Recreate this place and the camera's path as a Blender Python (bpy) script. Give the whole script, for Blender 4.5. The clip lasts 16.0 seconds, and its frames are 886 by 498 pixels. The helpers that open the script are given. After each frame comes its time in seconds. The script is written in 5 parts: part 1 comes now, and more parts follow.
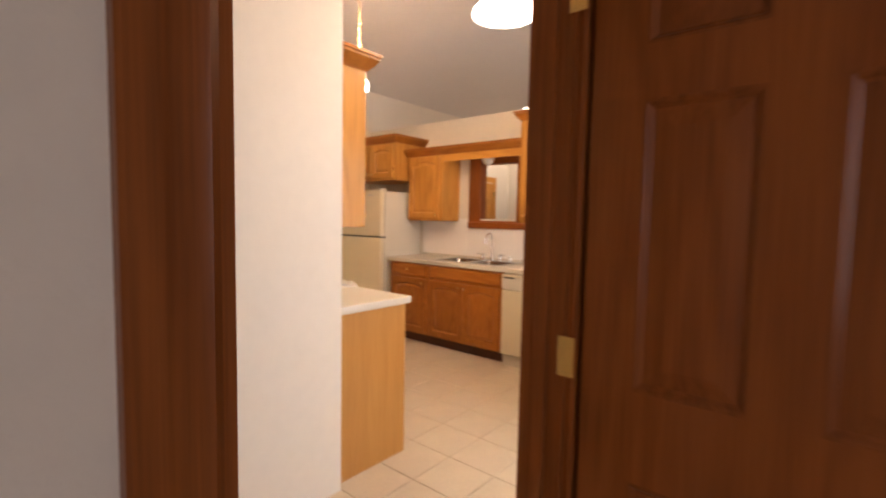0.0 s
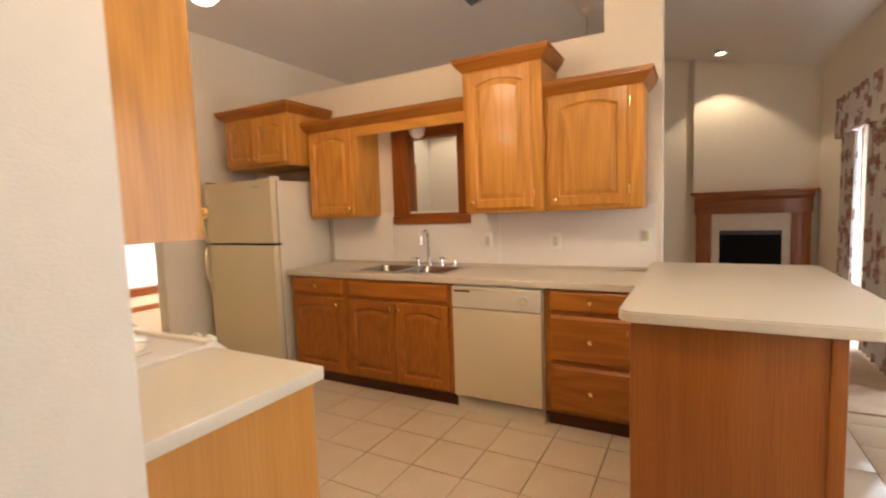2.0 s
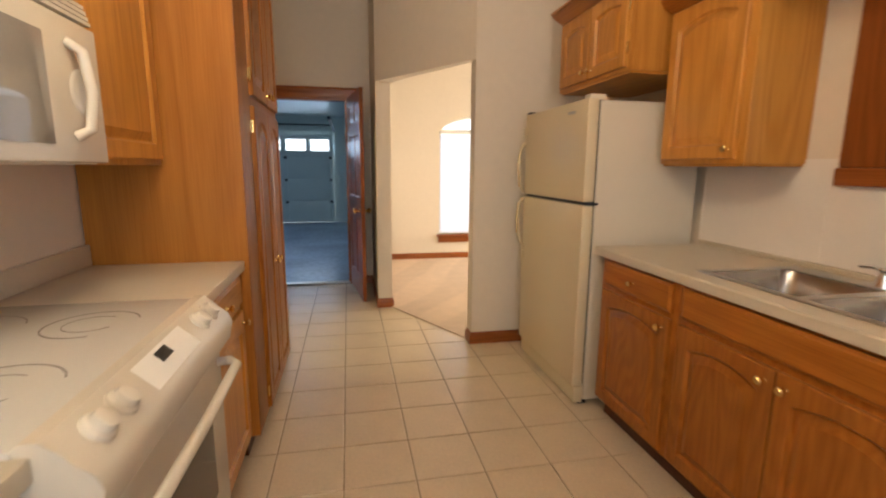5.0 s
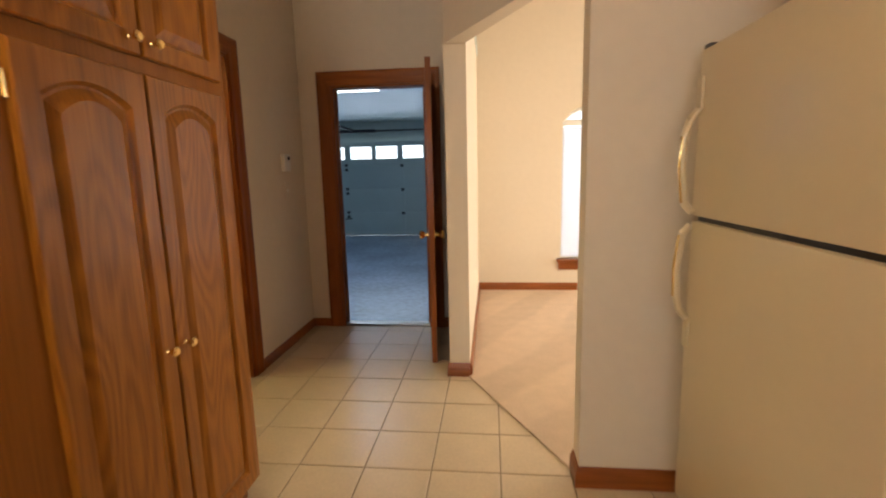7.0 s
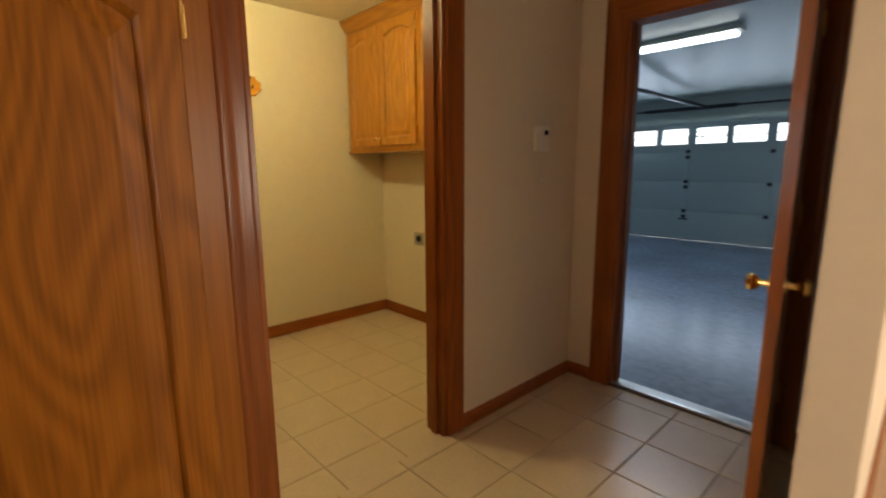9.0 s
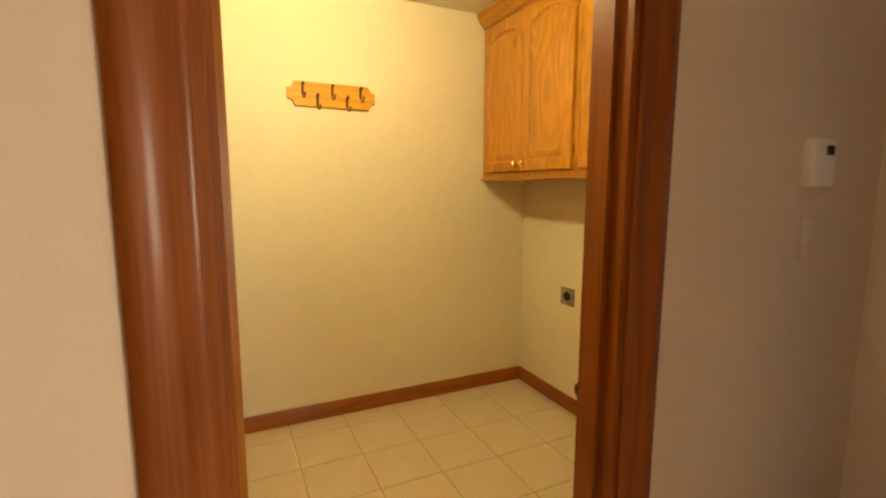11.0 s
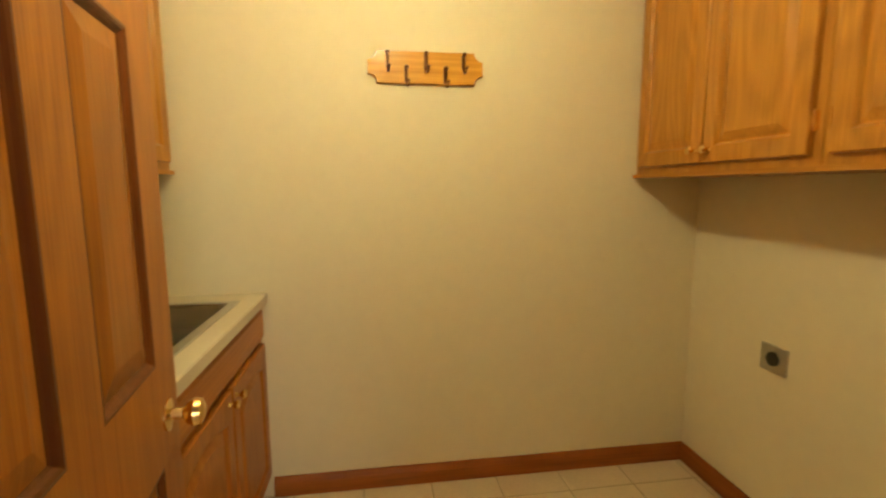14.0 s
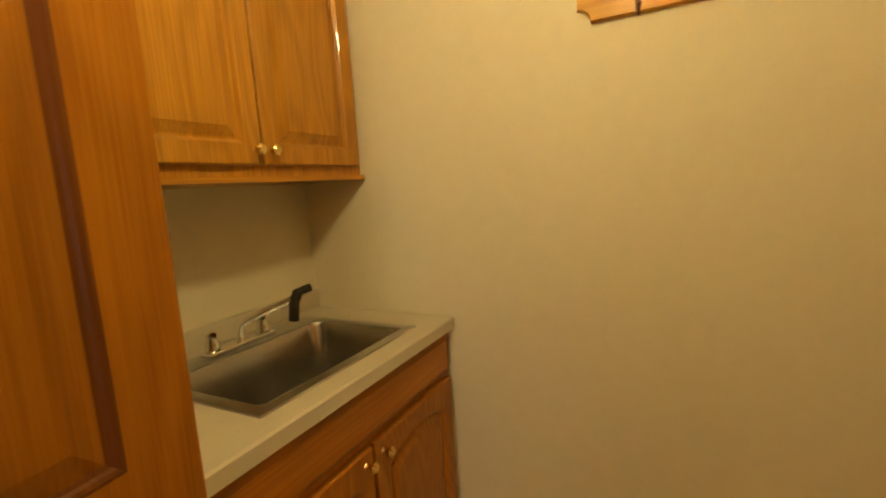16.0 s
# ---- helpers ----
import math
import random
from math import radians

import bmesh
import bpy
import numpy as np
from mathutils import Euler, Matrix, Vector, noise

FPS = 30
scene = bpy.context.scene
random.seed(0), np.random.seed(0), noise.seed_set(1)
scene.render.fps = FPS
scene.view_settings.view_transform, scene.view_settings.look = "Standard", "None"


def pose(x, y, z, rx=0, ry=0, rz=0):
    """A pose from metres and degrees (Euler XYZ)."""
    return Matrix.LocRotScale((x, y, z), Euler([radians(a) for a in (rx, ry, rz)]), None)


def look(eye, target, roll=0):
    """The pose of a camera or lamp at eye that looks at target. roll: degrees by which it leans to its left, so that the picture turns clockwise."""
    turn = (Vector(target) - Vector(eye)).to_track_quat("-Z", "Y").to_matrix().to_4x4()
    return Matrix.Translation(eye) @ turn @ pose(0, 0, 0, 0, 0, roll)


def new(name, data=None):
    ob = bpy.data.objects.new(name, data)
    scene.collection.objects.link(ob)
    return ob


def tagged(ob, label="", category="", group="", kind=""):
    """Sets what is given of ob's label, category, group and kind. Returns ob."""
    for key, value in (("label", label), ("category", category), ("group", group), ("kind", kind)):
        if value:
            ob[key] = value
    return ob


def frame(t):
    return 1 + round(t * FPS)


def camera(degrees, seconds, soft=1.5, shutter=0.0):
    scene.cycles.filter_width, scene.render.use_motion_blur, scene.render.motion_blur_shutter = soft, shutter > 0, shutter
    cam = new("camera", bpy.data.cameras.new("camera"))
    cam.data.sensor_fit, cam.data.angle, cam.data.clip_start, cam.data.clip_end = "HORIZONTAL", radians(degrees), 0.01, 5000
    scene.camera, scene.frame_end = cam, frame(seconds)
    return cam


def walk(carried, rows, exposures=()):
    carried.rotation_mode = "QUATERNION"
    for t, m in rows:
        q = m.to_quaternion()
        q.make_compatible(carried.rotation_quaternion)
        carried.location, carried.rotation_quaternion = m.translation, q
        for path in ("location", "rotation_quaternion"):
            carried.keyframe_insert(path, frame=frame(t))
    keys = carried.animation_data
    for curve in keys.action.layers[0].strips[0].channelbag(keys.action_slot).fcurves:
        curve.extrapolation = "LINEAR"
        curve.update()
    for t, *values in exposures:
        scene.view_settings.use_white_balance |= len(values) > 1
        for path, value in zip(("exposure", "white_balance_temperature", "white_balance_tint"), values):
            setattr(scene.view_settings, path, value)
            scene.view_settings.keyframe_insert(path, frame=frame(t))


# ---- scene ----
cam = camera(87.5, 16.0, soft=2.1, shutter=0.4)
PATH = [
    (0, (-4.267, -2.299, 1.375), (-2.732, -1.024, 1.237), 1.1),
    (0.5, (-4.026, -2.123, 1.372), (-2.768, -0.575, 1.233), 0.1),
    (1, (-3.792, -1.9, 1.373), (-2.593, -0.306, 1.229), -0.5),
    (1.5, (-3.558, -1.669, 1.364), (-2.022, -0.398, 1.206), 1.0),
    (2, (-3.334, -1.432, 1.363), (-1.587, -0.471, 1.196), -2.0),
    (2.5, (-3.092, -1.319, 1.349), (-1.308, -0.444, 1.122), -1.3),
    (3, (-2.83, -1.255, 1.349), (-1.163, -0.174, 1.117), 0.2),
    (3.5, (-2.545, -1.137, 1.331), (-1.146, 0.271, 1.084), 0.7),
    (4, (-2.28, -1.027, 1.324), (-1.167, 0.612, 1.048), -1.2),
    (4.5, (-2.07, -0.871, 1.321), (-1.363, 0.968, 0.973), -0.0),
    (7, (-1.37, 0.796, 1.295), (-1.577, 2.76, 0.977), -1.3),
    (7.5, (-1.302, 1.149, 1.286), (-1.761, 3.065, 0.942), -1.0),
    (8, (-1.305, 1.533, 1.26), (-2.046, 3.366, 0.955), -2.1),
    (8.5, (-1.358, 1.874, 1.257), (-2.483, 3.497, 0.944), -1.2),
    (9, (-1.459, 2.151, 1.258), (-2.896, 3.5, 0.917), -0.3),
    (9.5, (-1.604, 2.399, 1.262), (-3.256, 3.499, 1.011), -1.8),
    (10, (-1.756, 2.617, 1.306), (-3.576, 3.406, 1.054), -0.4),
    (12.5, (-2.79, 2.786, 1.349), (-4.392, 3.954, 1.09), 0.6),
    (13, (-2.859, 2.786, 1.349), (-4.371, 4.072, 1.103), 0.2),
    (13.5, (-2.85, 2.939, 1.347), (-4.621, 3.848, 1.158), 0.4),
    (14, (-2.83, 3.088, 1.347), (-4.792, 3.37, 1.083), -0.2),
    (14.5, (-2.925, 3.148, 1.377), (-4.904, 3.247, 1.107), -0.3),
    (15, (-3.096, 3.209, 1.337), (-5.079, 3.043, 1.141), -0.9),
    (15.5, (-3.245, 3.216, 1.329), (-5.156, 2.672, 1.103), -4.1),
    (16, (-3.427, 3.319, 1.357), (-5.185, 2.405, 1.088), -3.8),
]
EXPOSURES = [(0, 0.25, 6350, 20), (0.5, 0.0, 6350, 20), (1, -0.05, 6350, 17), (1.5, 0.03, 6350, 15), (2, 0.05, 6350, 13), (3.5, 0.08, 6200, 10), (4.5, -0.08, 6150, 10),
             (7, -0.15, 6450, 11), (8, -0.22, 6500, 11), (8.5, -0.25, 6700, 12), (9, -0.25, 6850, 12), (10, 0.38, 7700, 14), (12.5, 0.0, 6500, 10), (13.5, -0.08, 6500, 10), (14.5, -0.2, 6700, 11), (15, -0.28, 7000, 12), (15.5, -0.4, 7500, 14), (16, -0.52, 7700, 15)]
walk(cam, [(t, look(eye, target, roll)) for t, eye, target, roll in PATH], EXPOSURES)

# ---- world and lights ----
world = bpy.data.worlds.new("sky")
scene.world = world
world.use_nodes = True
wn = world.node_tree
sky = wn.nodes.new("ShaderNodeTexSky")
sky.sky_type, sky.sun_disc = "NISHITA", False
sky.sun_elevation, sky.sun_rotation = radians(40), radians(200)
wn.links.new(sky.outputs["Color"], wn.nodes["Background"].inputs["Color"])
wn.nodes["Background"].inputs["Strength"].default_value = 0.1


def lamp(name, kind, loc, power, color, size=0.1, target=None, size_y=None):
    data = bpy.data.lights.new(name, kind)
    data.energy, data.color = power, color
    if kind == "AREA":
        data.size = size
        if size_y:
            data.shape, data.size_y = "RECTANGLE", size_y
    elif kind == "SUN":
        data.angle = radians(size)
    else:
        data.shadow_soft_size = size
    ob = new(name, data)
    ob.matrix_basis = look(loc, target) if target else pose(*loc)
    return ob


WARM = (1.0, 0.76, 0.51)
LAUNDRY_WARM = (1.0, 0.90, 0.47)
DAY = (0.86, 0.93, 1.0)
lamp("sun", "SUN", (0, 30, 30), 2.0, (1, 0.96, 0.9), 0.6, target=(3, 0, 0))
PENDANTS = ((-2.1, -0.9, 2.46), (-2.08, 0.32, 2.29))
for px, py, pz in PENDANTS:
    lamp("pendant_bulb", "POINT", (px, py, pz + 0.30), 29, WARM, 0.10)
    lamp("pendant_bulb", "POINT", (px, py, pz - (0.07 if py < 0 else 0.16)), 10, WARM, 0.08)
lamp("laundry_bulb", "POINT", (-3.8, 3.12, 2.22), 37, LAUNDRY_WARM, 0.055)
lamp("can_bulb", "SPOT", (4.05, -1.69, 3.24), 46, (1, 0.80, 0.56), 0.05, target=(4.15, -1.69, 0)).data.spot_size = radians(96)
# Unseen second can, added to brighten the wall and door beyond the hatch.
lamp("can_bulb", "SPOT", (2.75, 1.75, 3.14), 60, (1, 0.84, 0.64), 0.05, target=(2.75, 2.2, 0)).data.spot_size = radians(110)
lamp("garage_tube_light", "AREA", (-3.4, 7.05, 2.38), 20, (0.5, 0.72, 1.0), 1.2, target=(-3.4, 7.05, 0), size_y=0.12)
# Fill lamp for the nook, set in an added opening that is out of view.
lamp("nook_fill", "AREA", (2.02, 4.75, 1.25), 115, (1.0, 0.86, 0.68), 1.5, target=(-1.5, 4.95, 0.9), size_y=1.5)
lamp("patio_daylight", "AREA", (1.6, -2.88, 1.1), 100, DAY, 2.0, target=(1.6, 0, 1.1), size_y=2.0)
# Cool fill lamp added for passage wall and peninsula; its opening is unseen.
lamp("dining_fill", "AREA", (-1.7, -2.90, 1.35), 24, DAY, 1.5, target=(-2.2, 0, 1.1), size_y=1.4)
# Fill lamp added behind the start point to light the entry room.
lamp("entry_fill", "AREA", (-4.9, -4.05, 1.5), 8, (0.92, 0.90, 1.0), 1.2, target=(-4.3, -2, 1.2), size_y=1.2)
lamp("garage_daylight", "AREA", (-4.3, 11.29, 1.81), 44, (0.55, 0.74, 1.0), 4.6, target=(-4.0, 6, 0.4), size_y=0.3)


# ---- materials ----
def material(name, color, rough=0.5, metal=0.0, noise_scale=0, mix=0.1, bump=0.0, bump_scale=200, spec=0.5, coat=0.0):
    m = bpy.data.materials.new(name)
    m.use_nodes = True
    nt = m.node_tree
    b = nt.nodes["Principled BSDF"]
    b.inputs["Base Color"].default_value = (*color, 1)
    b.inputs["Roughness"].default_value, b.inputs["Metallic"].default_value = rough, metal
    b.inputs["Specular IOR Level"].default_value, b.inputs["Coat Weight"].default_value = spec, coat
    b.inputs["Coat Roughness"].default_value = 0.12
    co = nt.nodes.new("ShaderNodeTexCoord")
    if noise_scale:
        n1, n2 = nt.nodes.new("ShaderNodeTexNoise"), nt.nodes.new("ShaderNodeTexNoise")
        n1.inputs["Scale"].default_value, n1.inputs["Detail"].default_value = noise_scale, 6
        n2.inputs["Scale"].default_value, n2.inputs["Detail"].default_value = noise_scale * 14, 3
        add = nt.nodes.new("ShaderNodeMath")
        add.operation = "ADD"
        ramp = nt.nodes.new("ShaderNodeMapRange")
        ramp.inputs["From Min"].default_value, ramp.inputs["From Max"].default_value = 0.6, 1.4
        ramp.inputs["To Min"].default_value, ramp.inputs["To Max"].default_value = 1 - mix, 1 + mix
        mul = nt.nodes.new("ShaderNodeVectorMath")
        mul.operation = "SCALE"
        mul.inputs[0].default_value = color
        for n in (n1, n2):
            nt.links.new(co.outputs["Object"], n.inputs["Vector"])
        nt.links.new(n1.outputs["Fac"], add.inputs[0])
        nt.links.new(n2.outputs["Fac"], add.inputs[1])
        nt.links.new(add.outputs[0], ramp.inputs["Value"])
        nt.links.new(ramp.outputs[0], mul.inputs["Scale"])
        nt.links.new(mul.outputs[0], b.inputs["Base Color"])
        rr = nt.nodes.new("ShaderNodeMapRange")
        rr.inputs["To Min"].default_value, rr.inputs["To Max"].default_value = rough * 0.95, min(1, rough * 1.05)
        nt.links.new(n1.outputs["Fac"], rr.inputs["Value"])
        nt.links.new(rr.outputs[0], b.inputs["Roughness"])
    if bump:
        nb, bp = nt.nodes.new("ShaderNodeTexNoise"), nt.nodes.new("ShaderNodeBump")
        nb.inputs["Scale"].default_value, nb.inputs["Detail"].default_value = bump_scale, 3
        bp.inputs["Strength"].default_value, bp.inputs["Distance"].default_value = bump, 0.004
        nt.links.new(co.outputs["Object"], nb.inputs["Vector"])
        nt.links.new(nb.outputs["Fac"], bp.inputs["Height"])
        nt.links.new(bp.outputs["Normal"], b.inputs["Normal"])
    return m


def wood(name, dark, light, axis, rough=0.40, coat=0.26, ring=9, along=0.6, lo=0.25, hi=0.48, gloss=0.18):
    """Varnished oak: cathedral figure and fine pores, long along the given axis."""
    m = bpy.data.materials.new(name)
    m.use_nodes = True
    nt = m.node_tree
    b = nt.nodes["Principled BSDF"]
    co, info = nt.nodes.new("ShaderNodeTexCoord"), nt.nodes.new("ShaderNodeObjectInfo")
    shift = nt.nodes.new("ShaderNodeVectorMath")
    shift.operation = "SCALE"
    shift.inputs[0].default_value = (7.3, 5.1, 3.7)
    nt.links.new(info.outputs["Random"], shift.inputs["Scale"])
    plus = nt.nodes.new("ShaderNodeVectorMath")
    nt.links.new(co.outputs["Object"], plus.inputs[0])
    nt.links.new(shift.outputs[0], plus.inputs[1])

    def stretched(s_across, s_along, detail):
        mp, nz = nt.nodes.new("ShaderNodeMapping"), nt.nodes.new("ShaderNodeTexNoise")
        mp.inputs["Scale"].default_value = [s_along if k == axis else s_across for k in range(3)]
        nz.inputs["Scale"].default_value, nz.inputs["Detail"].default_value = 1.0, detail
        nt.links.new(plus.outputs[0], mp.inputs["Vector"])
        nt.links.new(mp.outputs[0], nz.inputs["Vector"])
        return nz

    big, fine = stretched(5.0, along, 1.2), stretched(190, 4, 4)
    rings, sine = nt.nodes.new("ShaderNodeMath"), nt.nodes.new("ShaderNodeMath")
    rings.operation, rings.inputs[1].default_value = "MULTIPLY", ring * 6.283
    sine.operation = "SINE"
    nt.links.new(big.outputs["Fac"], rings.inputs[0])
    nt.links.new(rings.outputs[0], sine.inputs[0])
    a = nt.nodes.new("ShaderNodeMapRange")
    a.inputs["From Min"].default_value, a.inputs["From Max"].default_value = -1, 1
    a.inputs["To Min"].default_value, a.inputs["To Max"].default_value = lo, hi
    nt.links.new(sine.outputs[0], a.inputs["Value"])
    f = nt.nodes.new("ShaderNodeMapRange")
    f.inputs["From Min"].default_value, f.inputs["From Max"].default_value = 0.35, 0.65
    f.inputs["To Min"].default_value, f.inputs["To Max"].default_value = 0.0, 0.30
    nt.links.new(fine.outputs["Fac"], f.inputs["Value"])
    s = nt.nodes.new("ShaderNodeMath")
    nt.links.new(a.outputs[0], s.inputs[0])
    nt.links.new(f.outputs[0], s.inputs[1])
    mixer = nt.nodes.new("ShaderNodeMix")
    mixer.data_type = "RGBA"
    mixer.inputs["A"].default_value, mixer.inputs["B"].default_value = (*dark, 1), (*light, 1)
    nt.links.new(s.outputs[0], mixer.inputs["Factor"])
    hue = nt.nodes.new("ShaderNodeHueSaturation")
    vr = nt.nodes.new("ShaderNodeMapRange")
    vr.inputs["To Min"].default_value, vr.inputs["To Max"].default_value = 0.9, 1.1
    nt.links.new(info.outputs["Random"], vr.inputs["Value"])
    nt.links.new(vr.outputs[0], hue.inputs["Value"])
    nt.links.new(mixer.outputs["Result"], hue.inputs["Color"])
    nt.links.new(hue.outputs[0], b.inputs["Base Color"])
    b.inputs["Roughness"].default_value, b.inputs["Coat Weight"].default_value = rough, coat
    b.inputs["Specular IOR Level"].default_value = 0.2
    b.inputs["Coat Roughness"].default_value = gloss
    bp = nt.nodes.new("ShaderNodeBump")
    bp.inputs["Strength"].default_value, bp.inputs["Distance"].default_value = 0.12, 0.002
    nt.links.new(fine.outputs["Fac"], bp.inputs["Height"])
    nt.links.new(bp.outputs["Normal"], b.inputs["Normal"])
    return m


OAK_D, OAK_L = (0.34, 0.128, 0.017), (0.66, 0.31, 0.058)
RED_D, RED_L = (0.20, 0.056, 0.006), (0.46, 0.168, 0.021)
GOLD_D, GOLD_L = (0.26, 0.094, 0.009), (0.58, 0.262, 0.036)
DOOR_D, DOOR_L = (0.185, 0.052, 0.004), (0.39, 0.140, 0.013)
TRIM_D, TRIM_L = (0.15, 0.037, 0.006), (0.35, 0.105, 0.018)
oak = [wood("oak_x", OAK_D, OAK_L, 0), wood("oak_y", OAK_D, OAK_L, 1), wood("oak_z", OAK_D, OAK_L, 2)]
# Darker oak: crowns' own red tone, and weaker light on base cabinets by colour.
honey = [wood("honey_x", RED_D, RED_L, 0), wood("honey_y", RED_D, RED_L, 1), wood("oak_dim_z", RED_D, RED_L, 2, ring=17, along=1.3, lo=0.24, hi=0.47)]
golden = [wood("golden_x", GOLD_D, GOLD_L, 0, gloss=0.08, coat=0.35), wood("golden_y", GOLD_D, GOLD_L, 1, gloss=0.08, coat=0.35), wood("golden_z", GOLD_D, GOLD_L, 2, gloss=0.08, coat=0.35, ring=14, along=1.1)]
trim_wood = [wood("trim_x", TRIM_D, TRIM_L, 0), wood("trim_y", TRIM_D, TRIM_L, 1), wood("trim_z", TRIM_D, TRIM_L, 2)]
door_oak = [wood("door_oak_x", DOOR_D, DOOR_L, 0), wood("door_oak_y", DOOR_D, DOOR_L, 1), wood("door_oak_z", DOOR_D, DOOR_L, 2, ring=12, along=0.8, coat=0.10)]
panel_oak = wood("panel_oak", (0.40, 0.165, 0.032), (0.60, 0.285, 0.068), 2, ring=4, along=0.3, lo=0.32, hi=0.46, coat=0.25)
panel_red = wood("panel_red", (0.19, 0.052, 0.008), (0.36, 0.118, 0.018), 2, ring=5, along=0.22, lo=0.25, hi=0.45, coat=0.3)
# Pantry body: weak light on its hall side is put into the colour.
pantry_body_dim = wood("pantry_body_dim", (0.17, 0.052, 0.006), (0.35, 0.125, 0.014), 2, ring=7, along=0.35, lo=0.25, hi=0.45, coat=0.05)
# Paler copy for the better lit kitchen side of the pantry.
side_oak_lit = wood("side_oak_lit", (0.25, 0.088, 0.012), (0.44, 0.178, 0.028), 2, ring=6, along=0.35, lo=0.22, hi=0.48, coat=0.15)
# Far darker than the leaf; used only round the laundry door's panels.
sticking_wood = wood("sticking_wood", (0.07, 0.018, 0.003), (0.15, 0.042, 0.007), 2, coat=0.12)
# Toe kicks are coloured much darker than the fronts above them.
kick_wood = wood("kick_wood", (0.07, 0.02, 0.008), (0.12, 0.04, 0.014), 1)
pine = wood("rack_pine", (0.46, 0.18, 0.016), (0.76, 0.40, 0.055), 1, ring=9)
wall_paint = material("wall_paint", (0.72, 0.64, 0.52), 0.85, noise_scale=1.3, mix=0.03, bump=0.25, bump_scale=160)
laundry_paint = material("laundry_paint", (0.74, 0.66, 0.48), 0.8, noise_scale=1.3, mix=0.03, bump=0.25, bump_scale=160)
backsplash = material("backsplash_laminate", (0.80, 0.75, 0.68), 0.45, noise_scale=5, mix=0.02)
ceiling_paint = material("ceiling_paint", (0.70, 0.64, 0.57), 0.95, noise_scale=2, mix=0.03, bump=0.5, bump_scale=120)
laminate = material("counter_laminate", (0.58, 0.51, 0.39), 0.32, noise_scale=60, mix=0.05)
almond = material("almond_enamel", (0.66, 0.56, 0.37), 0.28, noise_scale=3, mix=0.015, bump=0.05, bump_scale=400)
bisque = material("bisque_enamel", (0.66, 0.60, 0.48), 0.25, noise_scale=3, mix=0.01)
white_plastic = material("white_plastic", (0.82, 0.80, 0.74), 0.4, noise_scale=8, mix=0.01)
glass_top = material("ceramic_top", (0.60, 0.575, 0.51), 0.08, noise_scale=300, mix=0.05)
ring_print = material("ring_print", (0.30, 0.27, 0.24), 0.15)
tile = material("floor_tile", (0.62, 0.50, 0.34), 0.28, noise_scale=5, mix=0.10, bump=0.08, bump_scale=60)
grout_pale = material("grout_pale", (0.40, 0.31, 0.19), 0.8, noise_scale=30, mix=0.12)
grout = material("grout", (0.30, 0.225, 0.14), 0.9, noise_scale=30, mix=0.15)
carpet = material("carpet", (0.66, 0.51, 0.37), 1.0, noise_scale=9, mix=0.09, bump=1.0, bump_scale=500, spec=0.1)


def brushed_lanes(m, angle):
    """Vacuumed carpet: broad lanes of pile lying one way or the other."""
    nt = m.node_tree
    mul = [n for n in nt.nodes if n.type == "VECT_MATH"][0]
    co, mp, wv = nt.nodes.new("ShaderNodeTexCoord"), nt.nodes.new("ShaderNodeMapping"), nt.nodes.new("ShaderNodeTexWave")
    mp.inputs["Rotation"].default_value[2] = angle
    wv.wave_profile = "TRI"
    wv.inputs["Scale"].default_value, wv.inputs["Distortion"].default_value, wv.inputs["Detail Scale"].default_value = 0.55, 5.0, 0.8
    rg_, sc = nt.nodes.new("ShaderNodeMapRange"), nt.nodes.new("ShaderNodeVectorMath")
    rg_.inputs["From Min"].default_value, rg_.inputs["From Max"].default_value = 0.42, 0.58
    rg_.inputs["To Min"].default_value, rg_.inputs["To Max"].default_value = 0.95, 1.04
    sc.operation = "SCALE"
    nt.links.new(co.outputs["Object"], mp.inputs["Vector"])
    nt.links.new(mp.outputs[0], wv.inputs["Vector"])
    nt.links.new(wv.outputs["Fac"], rg_.inputs["Value"])
    nt.links.new(mul.outputs[0], sc.inputs[0])
    nt.links.new(rg_.outputs[0], sc.inputs["Scale"])
    nt.links.new(sc.outputs[0], nt.nodes["Principled BSDF"].inputs["Base Color"])


brushed_lanes(carpet, 0.5)
concrete = material("concrete", (0.20, 0.245, 0.33), 0.24, noise_scale=1.1, mix=0.35, bump=0.025, bump_scale=40)
garage_white = material("garage_white", (0.55, 0.62, 0.60), 0.38, noise_scale=2, mix=0.05)
chrome = material("chrome", (0.80, 0.80, 0.80), 0.12, 1.0, noise_scale=20, mix=0.02)
steel = material("brushed_steel", (0.50, 0.48, 0.45), 0.3, 1.0, noise_scale=30, mix=0.08)
bowl_steel = material("bowl_steel", (0.42, 0.40, 0.38), 0.26, 1.0, noise_scale=30, mix=0.08)
brass = material("brass", (0.83, 0.60, 0.25), 0.18, 1.0, noise_scale=30, mix=0.05)
black = material("black_parts", (0.012, 0.012, 0.012), 0.35, noise_scale=20, mix=0.2)
flat_black = material("firebox_black", (0.008, 0.008, 0.008), 0.95, noise_scale=20, mix=0.3, spec=0.1)
dark_metal = material("dark_metal", (0.05, 0.05, 0.055), 0.45, 0.6, noise_scale=20, mix=0.2)
hook_metal = material("hook_metal", (0.16, 0.07, 0.022), 0.35, 0.8, noise_scale=40, mix=0.2)
red_plastic = material("red_plastic", (0.26, 0.02, 0.015), 0.4)
blue_plastic = material("blue_plastic", (0.02, 0.03, 0.09), 0.4)
stone_surround = material("surround_stone", (0.64, 0.53, 0.40), 0.5, noise_scale=8, mix=0.1)


